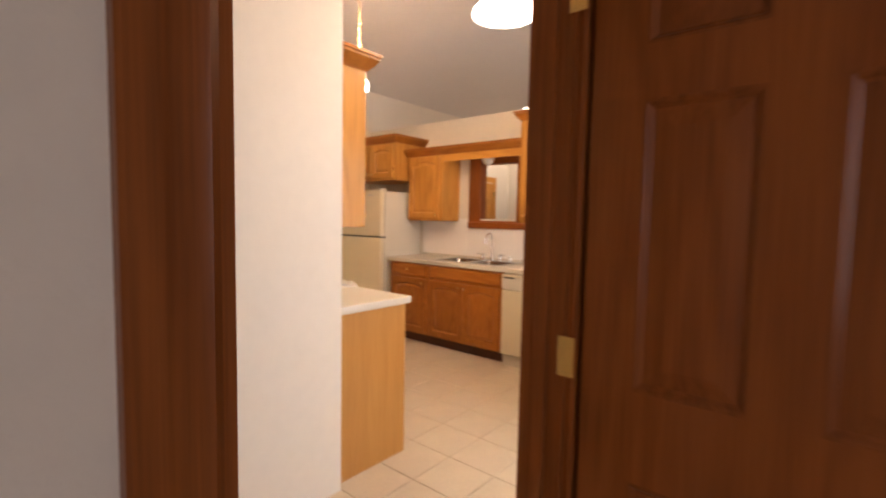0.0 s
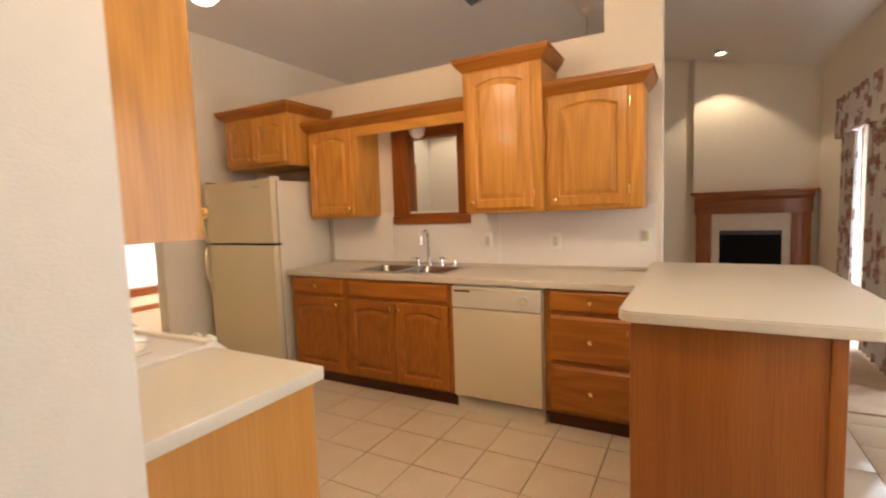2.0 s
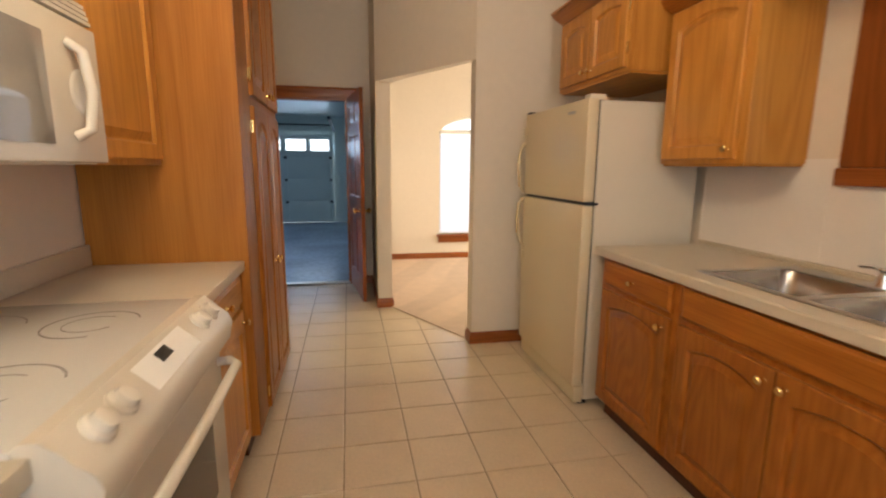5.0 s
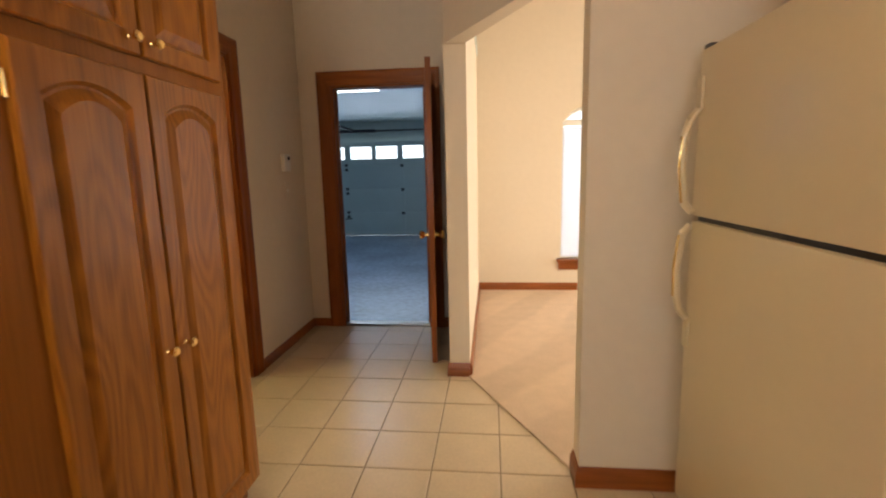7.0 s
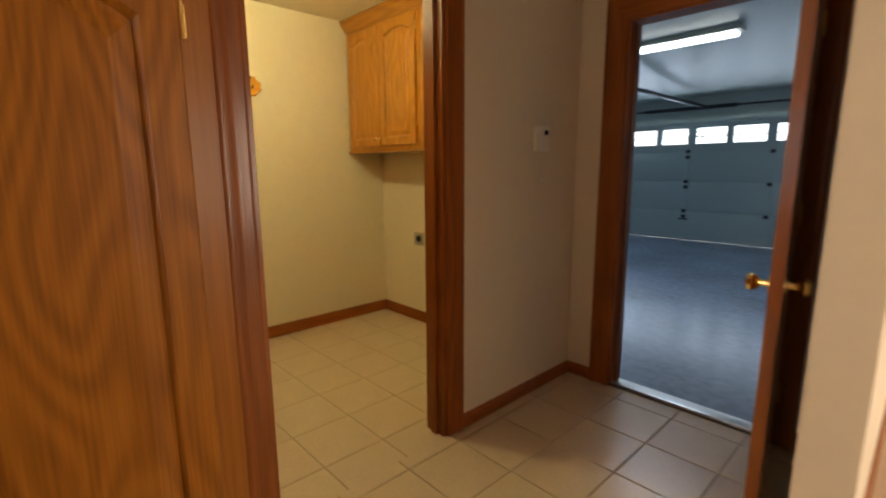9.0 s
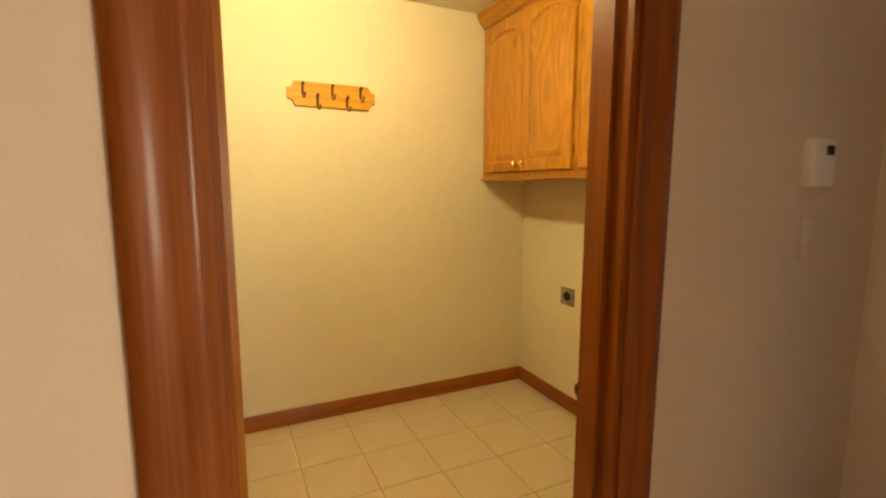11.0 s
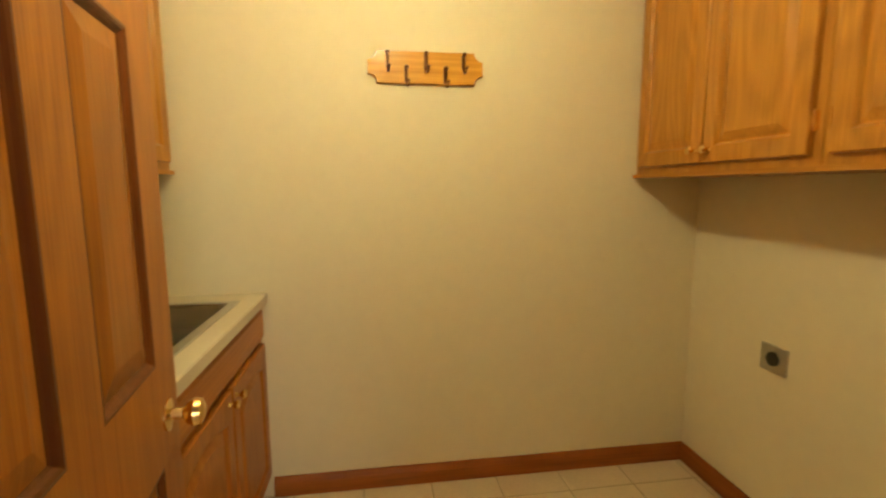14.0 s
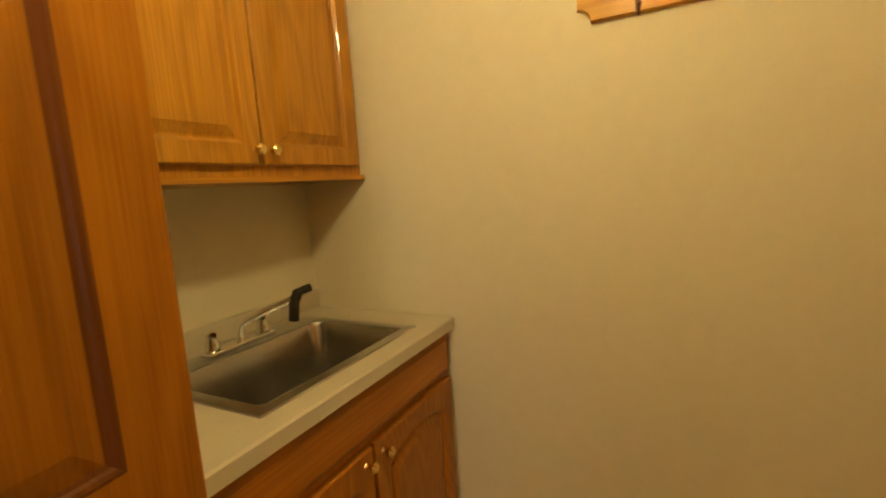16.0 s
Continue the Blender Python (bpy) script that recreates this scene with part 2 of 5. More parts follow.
def printed_cloth(name):
    """Pale cloth printed with mauve blooms and brown leaves."""
    m = material(name, (0.62, 0.57, 0.53), 0.95, bump=0.3, bump_scale=700, spec=0.1)
    nt = m.node_tree
    co, vor, nz = nt.nodes.new("ShaderNodeTexCoord"), nt.nodes.new("ShaderNodeTexVoronoi"), nt.nodes.new("ShaderNodeTexNoise")
    vor.inputs["Scale"].default_value, nz.inputs["Scale"].default_value, nz.inputs["Detail"].default_value = 7.0, 11.0, 4
    warp = nt.nodes.new("ShaderNodeVectorMath")
    warp.operation = "MULTIPLY_ADD"
    warp.inputs[1].default_value = (0.18, 0.18, 0.18)
    ramp = nt.nodes.new("ShaderNodeValToRGB")
    el = ramp.color_ramp.elements
    el[0].position, el[0].color = 0.18, (0.30, 0.13, 0.12, 1)
    el[1].position, el[1].color = 0.62, (0.62, 0.57, 0.54, 1)
    for pos, col in ((0.32, (0.42, 0.27, 0.24, 1)), (0.42, (0.24, 0.18, 0.13, 1)), (0.50, (0.58, 0.52, 0.48, 1))):
        e = el.new(pos)
        e.color = col
    nt.links.new(co.outputs["Object"], nz.inputs["Vector"])
    nt.links.new(nz.outputs["Color"], warp.inputs[0])
    nt.links.new(co.outputs["Object"], warp.inputs[2])
    nt.links.new(warp.outputs[0], vor.inputs["Vector"])
    nt.links.new(vor.outputs["Distance"], ramp.inputs["Fac"])
    nt.links.new(ramp.outputs["Color"], nt.nodes["Principled BSDF"].inputs["Base Color"])
    return m


drape = printed_cloth("floral_drape")


def plain_glow(name, color, strength):
    m = bpy.data.materials.new(name)
    m.use_nodes = True
    b = m.node_tree.nodes["Principled BSDF"]
    b.inputs["Base Color"].default_value = (0.8, 0.8, 0.8, 1)
    b.inputs["Emission Color"].default_value, b.inputs["Emission Strength"].default_value = (*color, 1), strength
    return m


def translucent(name, color, share):
    m = bpy.data.materials.new(name)
    m.use_nodes = True
    nt = m.node_tree
    b, tr, mx = nt.nodes["Principled BSDF"], nt.nodes.new("ShaderNodeBsdfTranslucent"), nt.nodes.new("ShaderNodeMixShader")
    b.inputs["Base Color"].default_value = tr.inputs["Color"].default_value = (*color, 1)
    b.inputs["Roughness"].default_value = 0.6
    mx.inputs["Fac"].default_value = share
    nt.links.new(b.outputs[0], mx.inputs[1])
    nt.links.new(tr.outputs[0], mx.inputs[2])
    nt.links.new(mx.outputs[0], nt.nodes["Material Output"].inputs["Surface"])
    return m


def glass_material(name):
    m = bpy.data.materials.new(name)
    m.use_nodes = True
    b = m.node_tree.nodes["Principled BSDF"]
    b.inputs["Transmission Weight"].default_value, b.inputs["Roughness"].default_value, b.inputs["IOR"].default_value = 1, 0.02, 1.05
    return m


shade_glow = plain_glow("lit_shade_glass", (1.0, 0.86, 0.62), 9)
tube_glow = plain_glow("tube_glow", (0.85, 0.95, 1.0), 7)
can_glow = plain_glow("can_glow", (1.0, 0.85, 0.6), 12)
sky_glow = plain_glow("outside_glow", (0.95, 0.98, 1.0), 2.4)
garage_sky = plain_glow("garage_outside", (0.95, 0.98, 1.0), 2.2)
blind_white = translucent("blind_slat", (0.74, 0.78, 0.90), 0.2)
frosted = material("opal_globe", (0.80, 0.76, 0.66), 0.2, noise_scale=10, mix=0.02)
pane_glass = glass_material("pane_glass")
display_black = material("display_black", (0.01, 0.01, 0.012), 0.1)


# ---- building helpers ----
def bx(bm, x0, x1, y0, y1, z0, z1, bevel=0.0):
    """A box added to bm, its edges rounded by bevel."""
    r = bmesh.ops.create_cube(bm, size=1.0)
    vs = r["verts"]
    for v in vs:
        v.co = Vector((x0 + (v.co.x + 0.5) * (x1 - x0), y0 + (v.co.y + 0.5) * (y1 - y0), z0 + (v.co.z + 0.5) * (z1 - z0)))
    if bevel:
        es = list({e for v in vs for e in v.link_edges})
        bmesh.ops.bevel(bm, geom=es, offset=bevel, segments=2, affect="EDGES", profile=0.6)
    return bm


def boxm(*a, **k):
    return bx(bmesh.new(), *a, **k)


def lathe(bm, profile, centre, axis=(0, 0, 1), n=20):
    """A turned shape: profile of (radius, distance along axis) from centre."""
    ax = Vector(axis).normalized()
    q = Vector((0, 0, 1)).rotation_difference(ax)
    rings = []
    for r, h in profile:
        rings.append([bm.verts.new(Vector(centre) + q @ Vector((r * math.cos(6.28318 * k / n), r * math.sin(6.28318 * k / n), h))) for k in range(n)])
    for a, b in zip(rings, rings[1:]):
        for k in range(n):
            bm.faces.new((a[k], a[(k + 1) % n], b[(k + 1) % n], b[k]))
    bm.faces.new(rings[0])
    bm.faces.new(rings[-1])
    bmesh.ops.recalc_face_normals(bm, faces=bm.faces)
    return bm


def tube(bm, pts, r, n=10):
    """A round bar along points."""
    pts = [Vector(p) for p in pts]
    rings = []
    for i, p in enumerate(pts):
        d = (pts[min(i + 1, len(pts) - 1)] - pts[max(i - 1, 0)]).normalized()
        q = Vector((0, 0, 1)).rotation_difference(d)
        rings.append([bm.verts.new(p + q @ Vector((r * math.cos(6.28318 * k / n), r * math.sin(6.28318 * k / n), 0))) for k in range(n)])
    for a, b in zip(rings, rings[1:]):
        for k in range(n):
            bm.faces.new((a[k], a[(k + 1) % n], b[(k + 1) % n], b[k]))
    bm.faces.new(rings[0])
    bm.faces.new(rings[-1])
    bmesh.ops.recalc_face_normals(bm, faces=bm.faces)
    return bm


def prism(bm, poly, z0, z1):
    """An upright prism over a plan polygon."""
    lo, hi = [bm.verts.new((x, y, z0)) for x, y in poly], [bm.verts.new((x, y, z1)) for x, y in poly]
    n = len(poly)
    bm.faces.new(lo)
    bm.faces.new(hi)
    for k in range(n):
        bm.faces.new((lo[k], lo[(k + 1) % n], hi[(k + 1) % n], hi[k]))
    bmesh.ops.recalc_face_normals(bm, faces=bm.faces)
    return bm


def sweep(bm, profile, path):
    """A moulding: profile of (out, up), swept with mitres along plan points; out is to the right of the path."""
    pts = [Vector((p[0], p[1], 0)) for p in path]
    z = path[0][2] if len(path[0]) > 2 else 0
    rings = []
    for i, p in enumerate(pts):
        d0 = (p - pts[i - 1]).normalized() if i else None
        d1 = (pts[i + 1] - p).normalized() if i < len(pts) - 1 else None
        d0, d1 = d0 or d1, d1 or d0
        n0, n1 = Vector((d0.y, -d0.x, 0)), Vector((d1.y, -d1.x, 0))
        m = (n0 + n1).normalized()
        m = m / max(0.3, m.dot(n0))
        rings.append([bm.verts.new(p + m * o + Vector((0, 0, z + u))) for o, u in profile])
    n = len(profile)
    for a, b in zip(rings, rings[1:]):
        for k in range(n):
            bm.faces.new((a[k], a[(k + 1) % n], b[(k + 1) % n], b[k]))
    bm.faces.new(rings[0])
    bm.faces.new(rings[-1])
    bmesh.ops.recalc_face_normals(bm, faces=bm.faces)
    return bm


def smooth(ob, angle=40):
    for p in ob.data.polygons:
        p.use_smooth = True
    ob.data.set_sharp_from_angle(angle=radians(angle))
    return ob


def mesh_object(name, bm, mat, angle=40):
    me = bpy.data.meshes.new(name)
    bmesh.ops.recalc_face_normals(bm, faces=bm.faces)
    bm.to_mesh(me)
    bm.free()
    me.materials.append(mat)
    return smooth(new(name, me), angle)


def part(name, bm, mat, parent, label="", angle=40):
    ob = mesh_object(name, bm, mat, angle)
    ob.parent = parent
    if parent.type == "EMPTY":
        ob.matrix_parent_inverse = parent.matrix_basis.inverted()
    return tagged(ob, label)


def thing(name, loc, label, category, group=""):
    ob = new(name)
    ob.empty_display_size = 0.1
    ob.matrix_basis = pose(*loc)
    return tagged(ob, label, category, group)


def single(name, bm, mat, label, category, group=""):
    return tagged(mesh_object(name, bm, mat), label, category, group)


def setting(name, bm, mat, label=""):
    return tagged(mesh_object(name, bm, mat), label, "", "", "structure")


def placed(origin, out):
    """The matrix that lays x along the width, y outwards and z up, for a front that faces out (a plan direction)."""
    n = Vector((out[0], out[1], 0)).normalized()
    u = n.cross(Vector((0, 0, 1)))
    m = Matrix((u, n, (0, 0, 1))).transposed().to_4x4()
    m.translation = Vector(origin)
    return m


def front_bm(w, h, t=0.02, stile=0.055, arch=0.0, raised=True):
    """A framed cabinet front: flat frame, groove and raised field, with an arched top rail if arch is above zero."""
    bm = bmesh.new()
    s, k = stile, 10 if arch else 1
    x0, x1, z0, z1 = s, w - s, s, h - s

    def inner(d):
        pts = [(x0 + d, z0 + d), (x1 - d, z0 + d)]
        for i in range(k + 1):
            f = i / k
            x = (x1 - d) + f * ((x0 + d) - (x1 - d))
            drop = arch * (2 * f - 1) ** 2
            pts.append((x, z1 - d - drop))
        return pts

    outer = [(0, 0), (w, 0)]
    for i in range(k + 1):
        f = i / k
        outer.append((w, h) if i == 0 else (0, h) if i == k else (x1 + f * (x0 - x1), h))
    e = 0.004
    def shrink(pts, d):
        return [(min(max(x, d), w - d), min(max(z, d), h - d)) for x, z in pts]
    loops = [(outer, 0.0), (outer, t - e), (shrink(outer, e), t), (inner(0), t), (inner(0.005), t - 0.006), (inner(0.009), t - 0.012), (inner(0.015), t - 0.012)]
    if raised:
        loops += [(inner(0.042), t - 0.001)]
    rings = [[bm.verts.new((x, y, z)) for x, z in pts] for pts, y in loops]
    n = len(outer)
    for a, b in zip(rings, rings[1:]):
        for i in range(n):
            bm.faces.new((a[i], a[(i + 1) % n], b[(i + 1) % n], b[i]))
    bm.faces.new(rings[0])
    bm.faces.new(rings[-1])
    return bm


def slab_bm(w, h, t=0.02):
    """A flat drawer front with a rounded, stepped edge."""
    bm = bmesh.new()
    loops = [(0, 0.0), (0, t * 0.55), (0.006, t * 0.7), (0.014, t)]
    rings = [[bm.verts.new(p) for p in ((d, y, d), (w - d, y, d), (w - d, y, h - d), (d, y, h - d))] for d, y in loops]
    for a, b in zip(rings, rings[1:]):
        for i in range(4):
            bm.faces.new((a[i], a[(i + 1) % 4], b[(i + 1) % 4], b[i]))
    bm.faces.new(rings[0])
    bm.faces.new(rings[-1])
    return bm


def knob_bm(m, x, z, y=0.02):
    bm = lathe(bmesh.new(), [(0.009, 0), (0.006, 0.006), (0.006, 0.014), (0.013, 0.020), (0.015, 0.026), (0.010, 0.031)], (x, y, z), (0, 1, 0), 12)
    bm.transform(m)
    return bm


def hinge_bm(m, x, z):
    bm = bx(bmesh.new(), x - 0.008, x + 0.008, 0, 0.006, z - 0.025, z + 0.025)
    tube(bm, [(x, 0.008, z - 0.028), (x, 0.008, z + 0.028)], 0.005, 8)
    bm.transform(m)
    return bm


def add_front(parent, m, x, z, w, h, grain=2, arch=0.0, style="door", knob=None, hinge=None, mats=None):
    """A door or drawer front on the face plane of m, with its knob and hinges."""
    mats = mats or oak
    m2 = m @ Matrix.Translation((x, 0, z))
    bm = slab_bm(w, h) if style == "drawer" else front_bm(w, h, arch=arch)
    bm.transform(m2)
    d = part("drawer_front" if style == "drawer" else "door", bm, mats[grain], parent, angle=8)
    if knob:
        part("knob", knob_bm(m2, *knob), brass, d, "small polished brass knob")
    if hinge is not None:
        for hz in (0.09, h - 0.09):
            part("hinge", hinge_bm(m2, hinge, hz), brass, d, "brass hinge")
    return d


def carcass(parent, m, w, h, d, mat, z0=0.0, box_top=None):
    """A cabinet's box and face frame behind the plane of m."""
    bm = bx(bmesh.new(), 0, w, -d, -0.02, z0, box_top or h)
    bx(bm, 0, w, -0.02, 0, z0, h, 0.002)
    bm.transform(m)
    return part("body", bm, mat, parent)


CROWN = [(0, 0), (0.006, 0), (0.012, 0.012), (0.026, 0.022), (0.046, 0.05), (0.052, 0.055), (0.052, 0.068), (0.06, 0.07), (0.06, 0.085), (0, 0.085)]
BASE = [(0, 0), (0.016, 0), (0.016, 0.055), (0.012, 0.068), (0.007, 0.076), (0.005, 0.088), (0, 0.088)]
CASE = [(0.0, 0), (0.0, 0.010), (0.012, 0.016), (0.03, 0.012), (0.055, 0.013), (0.075, 0.020), (0.095, 0.020), (0.1, 0.016), (0.1, 0)]


def casing(parent, m, w, h, width=0.1, mats=None):
    """Door casing round an opening of w by h, on the face plane of m (x from the opening's edge, y out)."""
    mats = mats or trim_wood
    k = width / 0.1
    def strip(turn, length, a0, a1):
        bm = bmesh.new()
        n = len(CASE)
        r0 = [bm.verts.new((o * k, y, 0 - a0 * o * k)) for o, y in CASE]
        r1 = [bm.verts.new((o * k, y, length + a1 * o * k)) for o, y in CASE]
        for i in range(n):
            bm.faces.new((r0[i], r0[(i + 1) % n], r1[(i + 1) % n], r1[i]))
        bm.faces.new(r0)
        bm.faces.new(r1)
        bm.transform(m @ turn)
        return bm
    left = Matrix.Scale(-1, 4, (1, 0, 0))
    right = Matrix.Translation((w, 0, 0))
    top = Matrix.Translation((0, 0, h)) @ Matrix(((0, 0, 1, 0), (0, 1, 0, 0), (1, 0, 0, 0), (0, 0, 0, 1)))
    part("side_casing", strip(left, h, 0, 1), mats[2], parent)
    part("side_casing", strip(right, h, 0, 1), mats[2], parent)
    axis = 0 if abs((m.to_3x3() @ Vector((1, 0, 0))).x) > 0.7 else 1
    part("head_casing", strip(top, w, 1, 1), mats[axis], parent)


# ---- plan ----
EAVE, RIDGE_Y, SLOPE = 3.05, -0.13, 0.25
RIDGE = EAVE + SLOPE * (2.59 - RIDGE_Y)
XL, XS, YE = -2.93, 0.0, 2.59

# ceilings
bm = bmesh.new()
for a, b in (((-5.4, RIDGE_Y, RIDGE), (4.9, 2.71, EAVE - 0.03)), ((-5.4, -2.97, EAVE - 0.03), (4.9, RIDGE_Y, RIDGE))):
    lo = [(a[0], a[1], a[2]), (b[0], a[1], a[2]), (b[0], b[1], b[2]), (a[0], b[1], b[2])]
    vs = [bm.verts.new(p) for p in lo] + [bm.verts.new((p[0], p[1], p[2] + 0.1)) for p in lo]
    for f in ((0, 1, 2, 3), (4, 5, 6, 7), (0, 1, 5, 4), (1, 2, 6, 5), (2, 3, 7, 6), (3, 0, 4, 7)):
        bm.faces.new([vs[i] for i in f])
setting("ceiling", bm, ceiling_paint)
bm = boxm(-3.05, 2.1, 2.715, 6.05, 3.05, 3.15)
setting("ceiling_nook", bm, ceiling_paint)
setting("ceiling_laundry", boxm(-4.92, -3.05, 1.9, 4.72, 2.39, 2.49), laundry_paint)
setting("ceiling_entry", boxm(-5.5, -2.9, -4.4, -1.86, 2.44, 2.54), ceiling_paint)

# ground slab, lower garage floor, carpets
fbm = boxm(-5.5, 5.0, -4.4, 4.722, -0.2, -0.006)
bx(fbm, -1.64, 5.0, 4.722, 6.1, -0.2, -0.006)
setting("floor", fbm, grout)
bm = prism(bmesh.new(), [(-1.01, 2.66), (2.0, 2.66), (2.0, 5.9), (-1.53, 5.9), (-1.53, 3.64)], -0.005, 0.010)
setting("grout_laundry", boxm(-4.8, -2.99, 2.02, 4.57, -0.0058, -0.0028), grout_pale)
setting("carpet_nook", bm, carpet)
setting("carpet_living", boxm(0.36, 4.7, -2.9, 2.6, -0.005, 0.010), carpet)
setting("carpet_entry", boxm(-5.4, -3.05, -4.3, -1.80, -0.005, 0.008), carpet)
setting("floor_garage", boxm(-7.6, -1.3, 4.72, 11.6, -0.35, -0.06), concrete)

# walls
bm = boxm(-3.05, XL, -0.455, 2.715, 0, 3.9)
bx(bm, -3.05, XL, 2.715, 3.55, 2.03, 3.9)
bx(bm, -3.05, XL, 3.55, 4.72, 0, 3.9)
setting("wall_west", bm, wall_paint)
setting("wall_passage", boxm(-5.4, -2.865, -0.5, -0.455, 0, 3.9), wall_paint)
bm = boxm(-5.4, -4.07, -1.86, -1.75, 0, 3.5)
bx(bm, -4.07, -3.29, -1.86, -1.75, 2.03, 3.5)
bx(bm, -3.29, -3.09, -1.86, -1.75, 0, 3.5)
setting("wall_entry", bm, wall_paint)
setting("wall_dining_side", boxm(-3.09, -3.0, -2.95, -1.75, 0, 3.5), wall_paint)
setting("wall_entry_west", boxm(-5.5, -5.4, -4.4, -0.455, 0, 3.9), wall_paint)
# The gap in this unseen back wall is added to light the entry.
bm = boxm(-5.4, -5.2, -4.4, -4.25, 0, 2.5)
bx(bm, -5.2, -4.3, -4.4, -4.25, 0, 0.8)
bx(bm, -5.2, -4.3, -4.4, -4.25, 2.1, 2.5)
bx(bm, -4.3, -2.9, -4.4, -4.25, 0, 2.5)
setting("wall_entry_south", bm, wall_paint)
setting("wall_entry_east", boxm(-3.0, -2.9, -4.25, -2.95, 0, 2.5), wall_paint)
# partition behind the sink, with the hatch through it and a post at its end
P0, P1, PZ0, PZ1 = 0.225, 0.71, 1.345, 1.98
bm = boxm(XS, 0.075, -0.88, P0, 0, 2.505)
bx(bm, XS, 0.075, P1, YE, 0, 2.505)
bx(bm, XS, 0.075, P0, P1, 0, PZ0)
bx(bm, XS, 0.075, P0, P1, PZ1, 2.505)
bx(bm, XS, 0.12, -1.235, -0.88, 0, 3.7)
setting("wall_sink", bm, wall_paint)
setting("wall_north", boxm(-1.015, 4.9, YE, 2.71, 0, 3.1), wall_paint)
# header over the slanted opening, and the wall between hall and nook
bm = prism(bmesh.new(), [(-1.015, 2.592), (-1.015, 2.71), (-1.51, 3.63), (-1.638, 3.63)], 2.045, 3.1)
setting("wall_header", bm, wall_paint)
setting("wall_hall_east", boxm(-1.64, -1.51, 3.63, 4.6, 0, 3.1), wall_paint)
bm = boxm(-2.93, -2.66, 4.6, 4.72, 0, 3.1)
bx(bm, -2.66, -1.88, 4.6, 4.72, 2.02, 3.1)
bx(bm, -1.88, -1.51, 4.6, 4.72, 0, 3.1)
setting("wall_garage_door", bm, wall_paint)
setting("wall_nook_west", boxm(-1.64, -1.51, 4.72, 6.03, 0, 3.1), wall_paint)
# Opening in this unseen wall is added for the nook's fill lamp.
bm = boxm(1.95, 2.1, 2.71, 3.95, 0, 3.1)
bx(bm, 1.95, 2.1, 5.55, 6.03, 0, 3.1)
bx(bm, 1.95, 2.1, 3.95, 5.55, 0, 0.4)
bx(bm, 1.95, 2.1, 3.95, 5.55, 2.1, 3.1)
setting("wall_nook_east", bm, wall_paint)
# nook wall with the arched window
WX0, WX1, WZ0, WZ1, WTOP = -0.62, 1.2, 0.36, 1.80, 2.06
bm = boxm(-1.51, WX0, 5.88, 6.03, 0, 3.1)
bx(bm, WX1, 1.95, 5.88, 6.03, 0, 3.1)
bx(bm, WX0, WX1, 5.88, 6.03, 0, WZ0)


def arch_z(x):
    f = (x - WX0) / (WX1 - WX0) * 2 - 1
    return WZ1 + (WTOP - WZ1) * math.sqrt(max(0, 1 - f * f * 0.999))


n = 20
for i in range(n):
    xa, xb = WX0 + (WX1 - WX0) * i / n, WX0 + (WX1 - WX0) * (i + 1) / n
    q = [(xa, arch_z(xa)), (xb, arch_z(xb)), (xb, 3.1), (xa, 3.1)]
    vs = [bm.verts.new((x, y, z)) for y in (5.88, 6.03) for x, z in q]
    for f in ((0, 1, 2, 3), (4, 5, 6, 7), (0, 1, 5, 4), (2, 3, 7, 6)):
        bm.faces.new([vs[k] for k in f])
setting("wall_nook_north", bm, wall_paint)
# living room
bm = boxm(4.65, 4.8, -2.95, 2.59, 0, 3.9)
setting("wall_living_east", bm, wall_paint)
setting("wall_chimney", boxm(4.5, 4.65, -2.86, -1.38, 0, 3.9), wall_paint)
bm = boxm(-3.0, -2.5, -2.97, -2.85, 0, 3.1)
# Unseen opening, added to hold the dining fill lamp.
bx(bm, -2.5, -0.9, -2.97, -2.85, 0, 0.6)
bx(bm, -2.5, -0.9, -2.97, -2.85, 2.1, 3.1)
bx(bm, -0.9, 0.55, -2.97, -2.85, 0, 3.1)
bx(bm, 2.65, 4.65, -2.97, -2.85, 0, 3.1)
bx(bm, 0.55, 2.65, -2.97, -2.85, 2.1, 3.1)
setting("wall_south", bm, wall_paint)
bm = boxm(3.58, 3.70, 1.0, 2.59, 0, 3.9)
setting("wall_living_inner", bm, wall_paint)
# laundry
setting("wall_laundry_west", boxm(-4.92, -4.8, 1.9, 4.72, 0, 2.5), laundry_paint)
BX0, BX1, BZ0, BZ1 = -3.558, -3.372, 0.972, 1.098     # washer box recess
bm = boxm(-4.8, BX0, 4.57, 4.72, 0, 2.5)
bx(bm, BX1, -3.05, 4.57, 4.72, 0, 2.5)
bx(bm, BX0, BX1, 4.57, 4.72, 0, BZ0)
bx(bm, BX0, BX1, 4.57, 4.72, BZ1, 2.5)
bx(bm, BX0, BX1, 4.67, 4.72, BZ0, BZ1)
setting("wall_laundry_north", bm, laundry_paint)
setting("wall_laundry_south", boxm(-4.8, -3.05, 1.9, 2.02, 0, 2.5), laundry_paint)
bm = boxm(-3.056, -3.05, 2.02, 2.64, 0, 2.39)
bx(bm, -3.056, -3.05, 3.63, 4.57, 0, 2.39)
setting("wall_laundry_east", bm, laundry_paint)
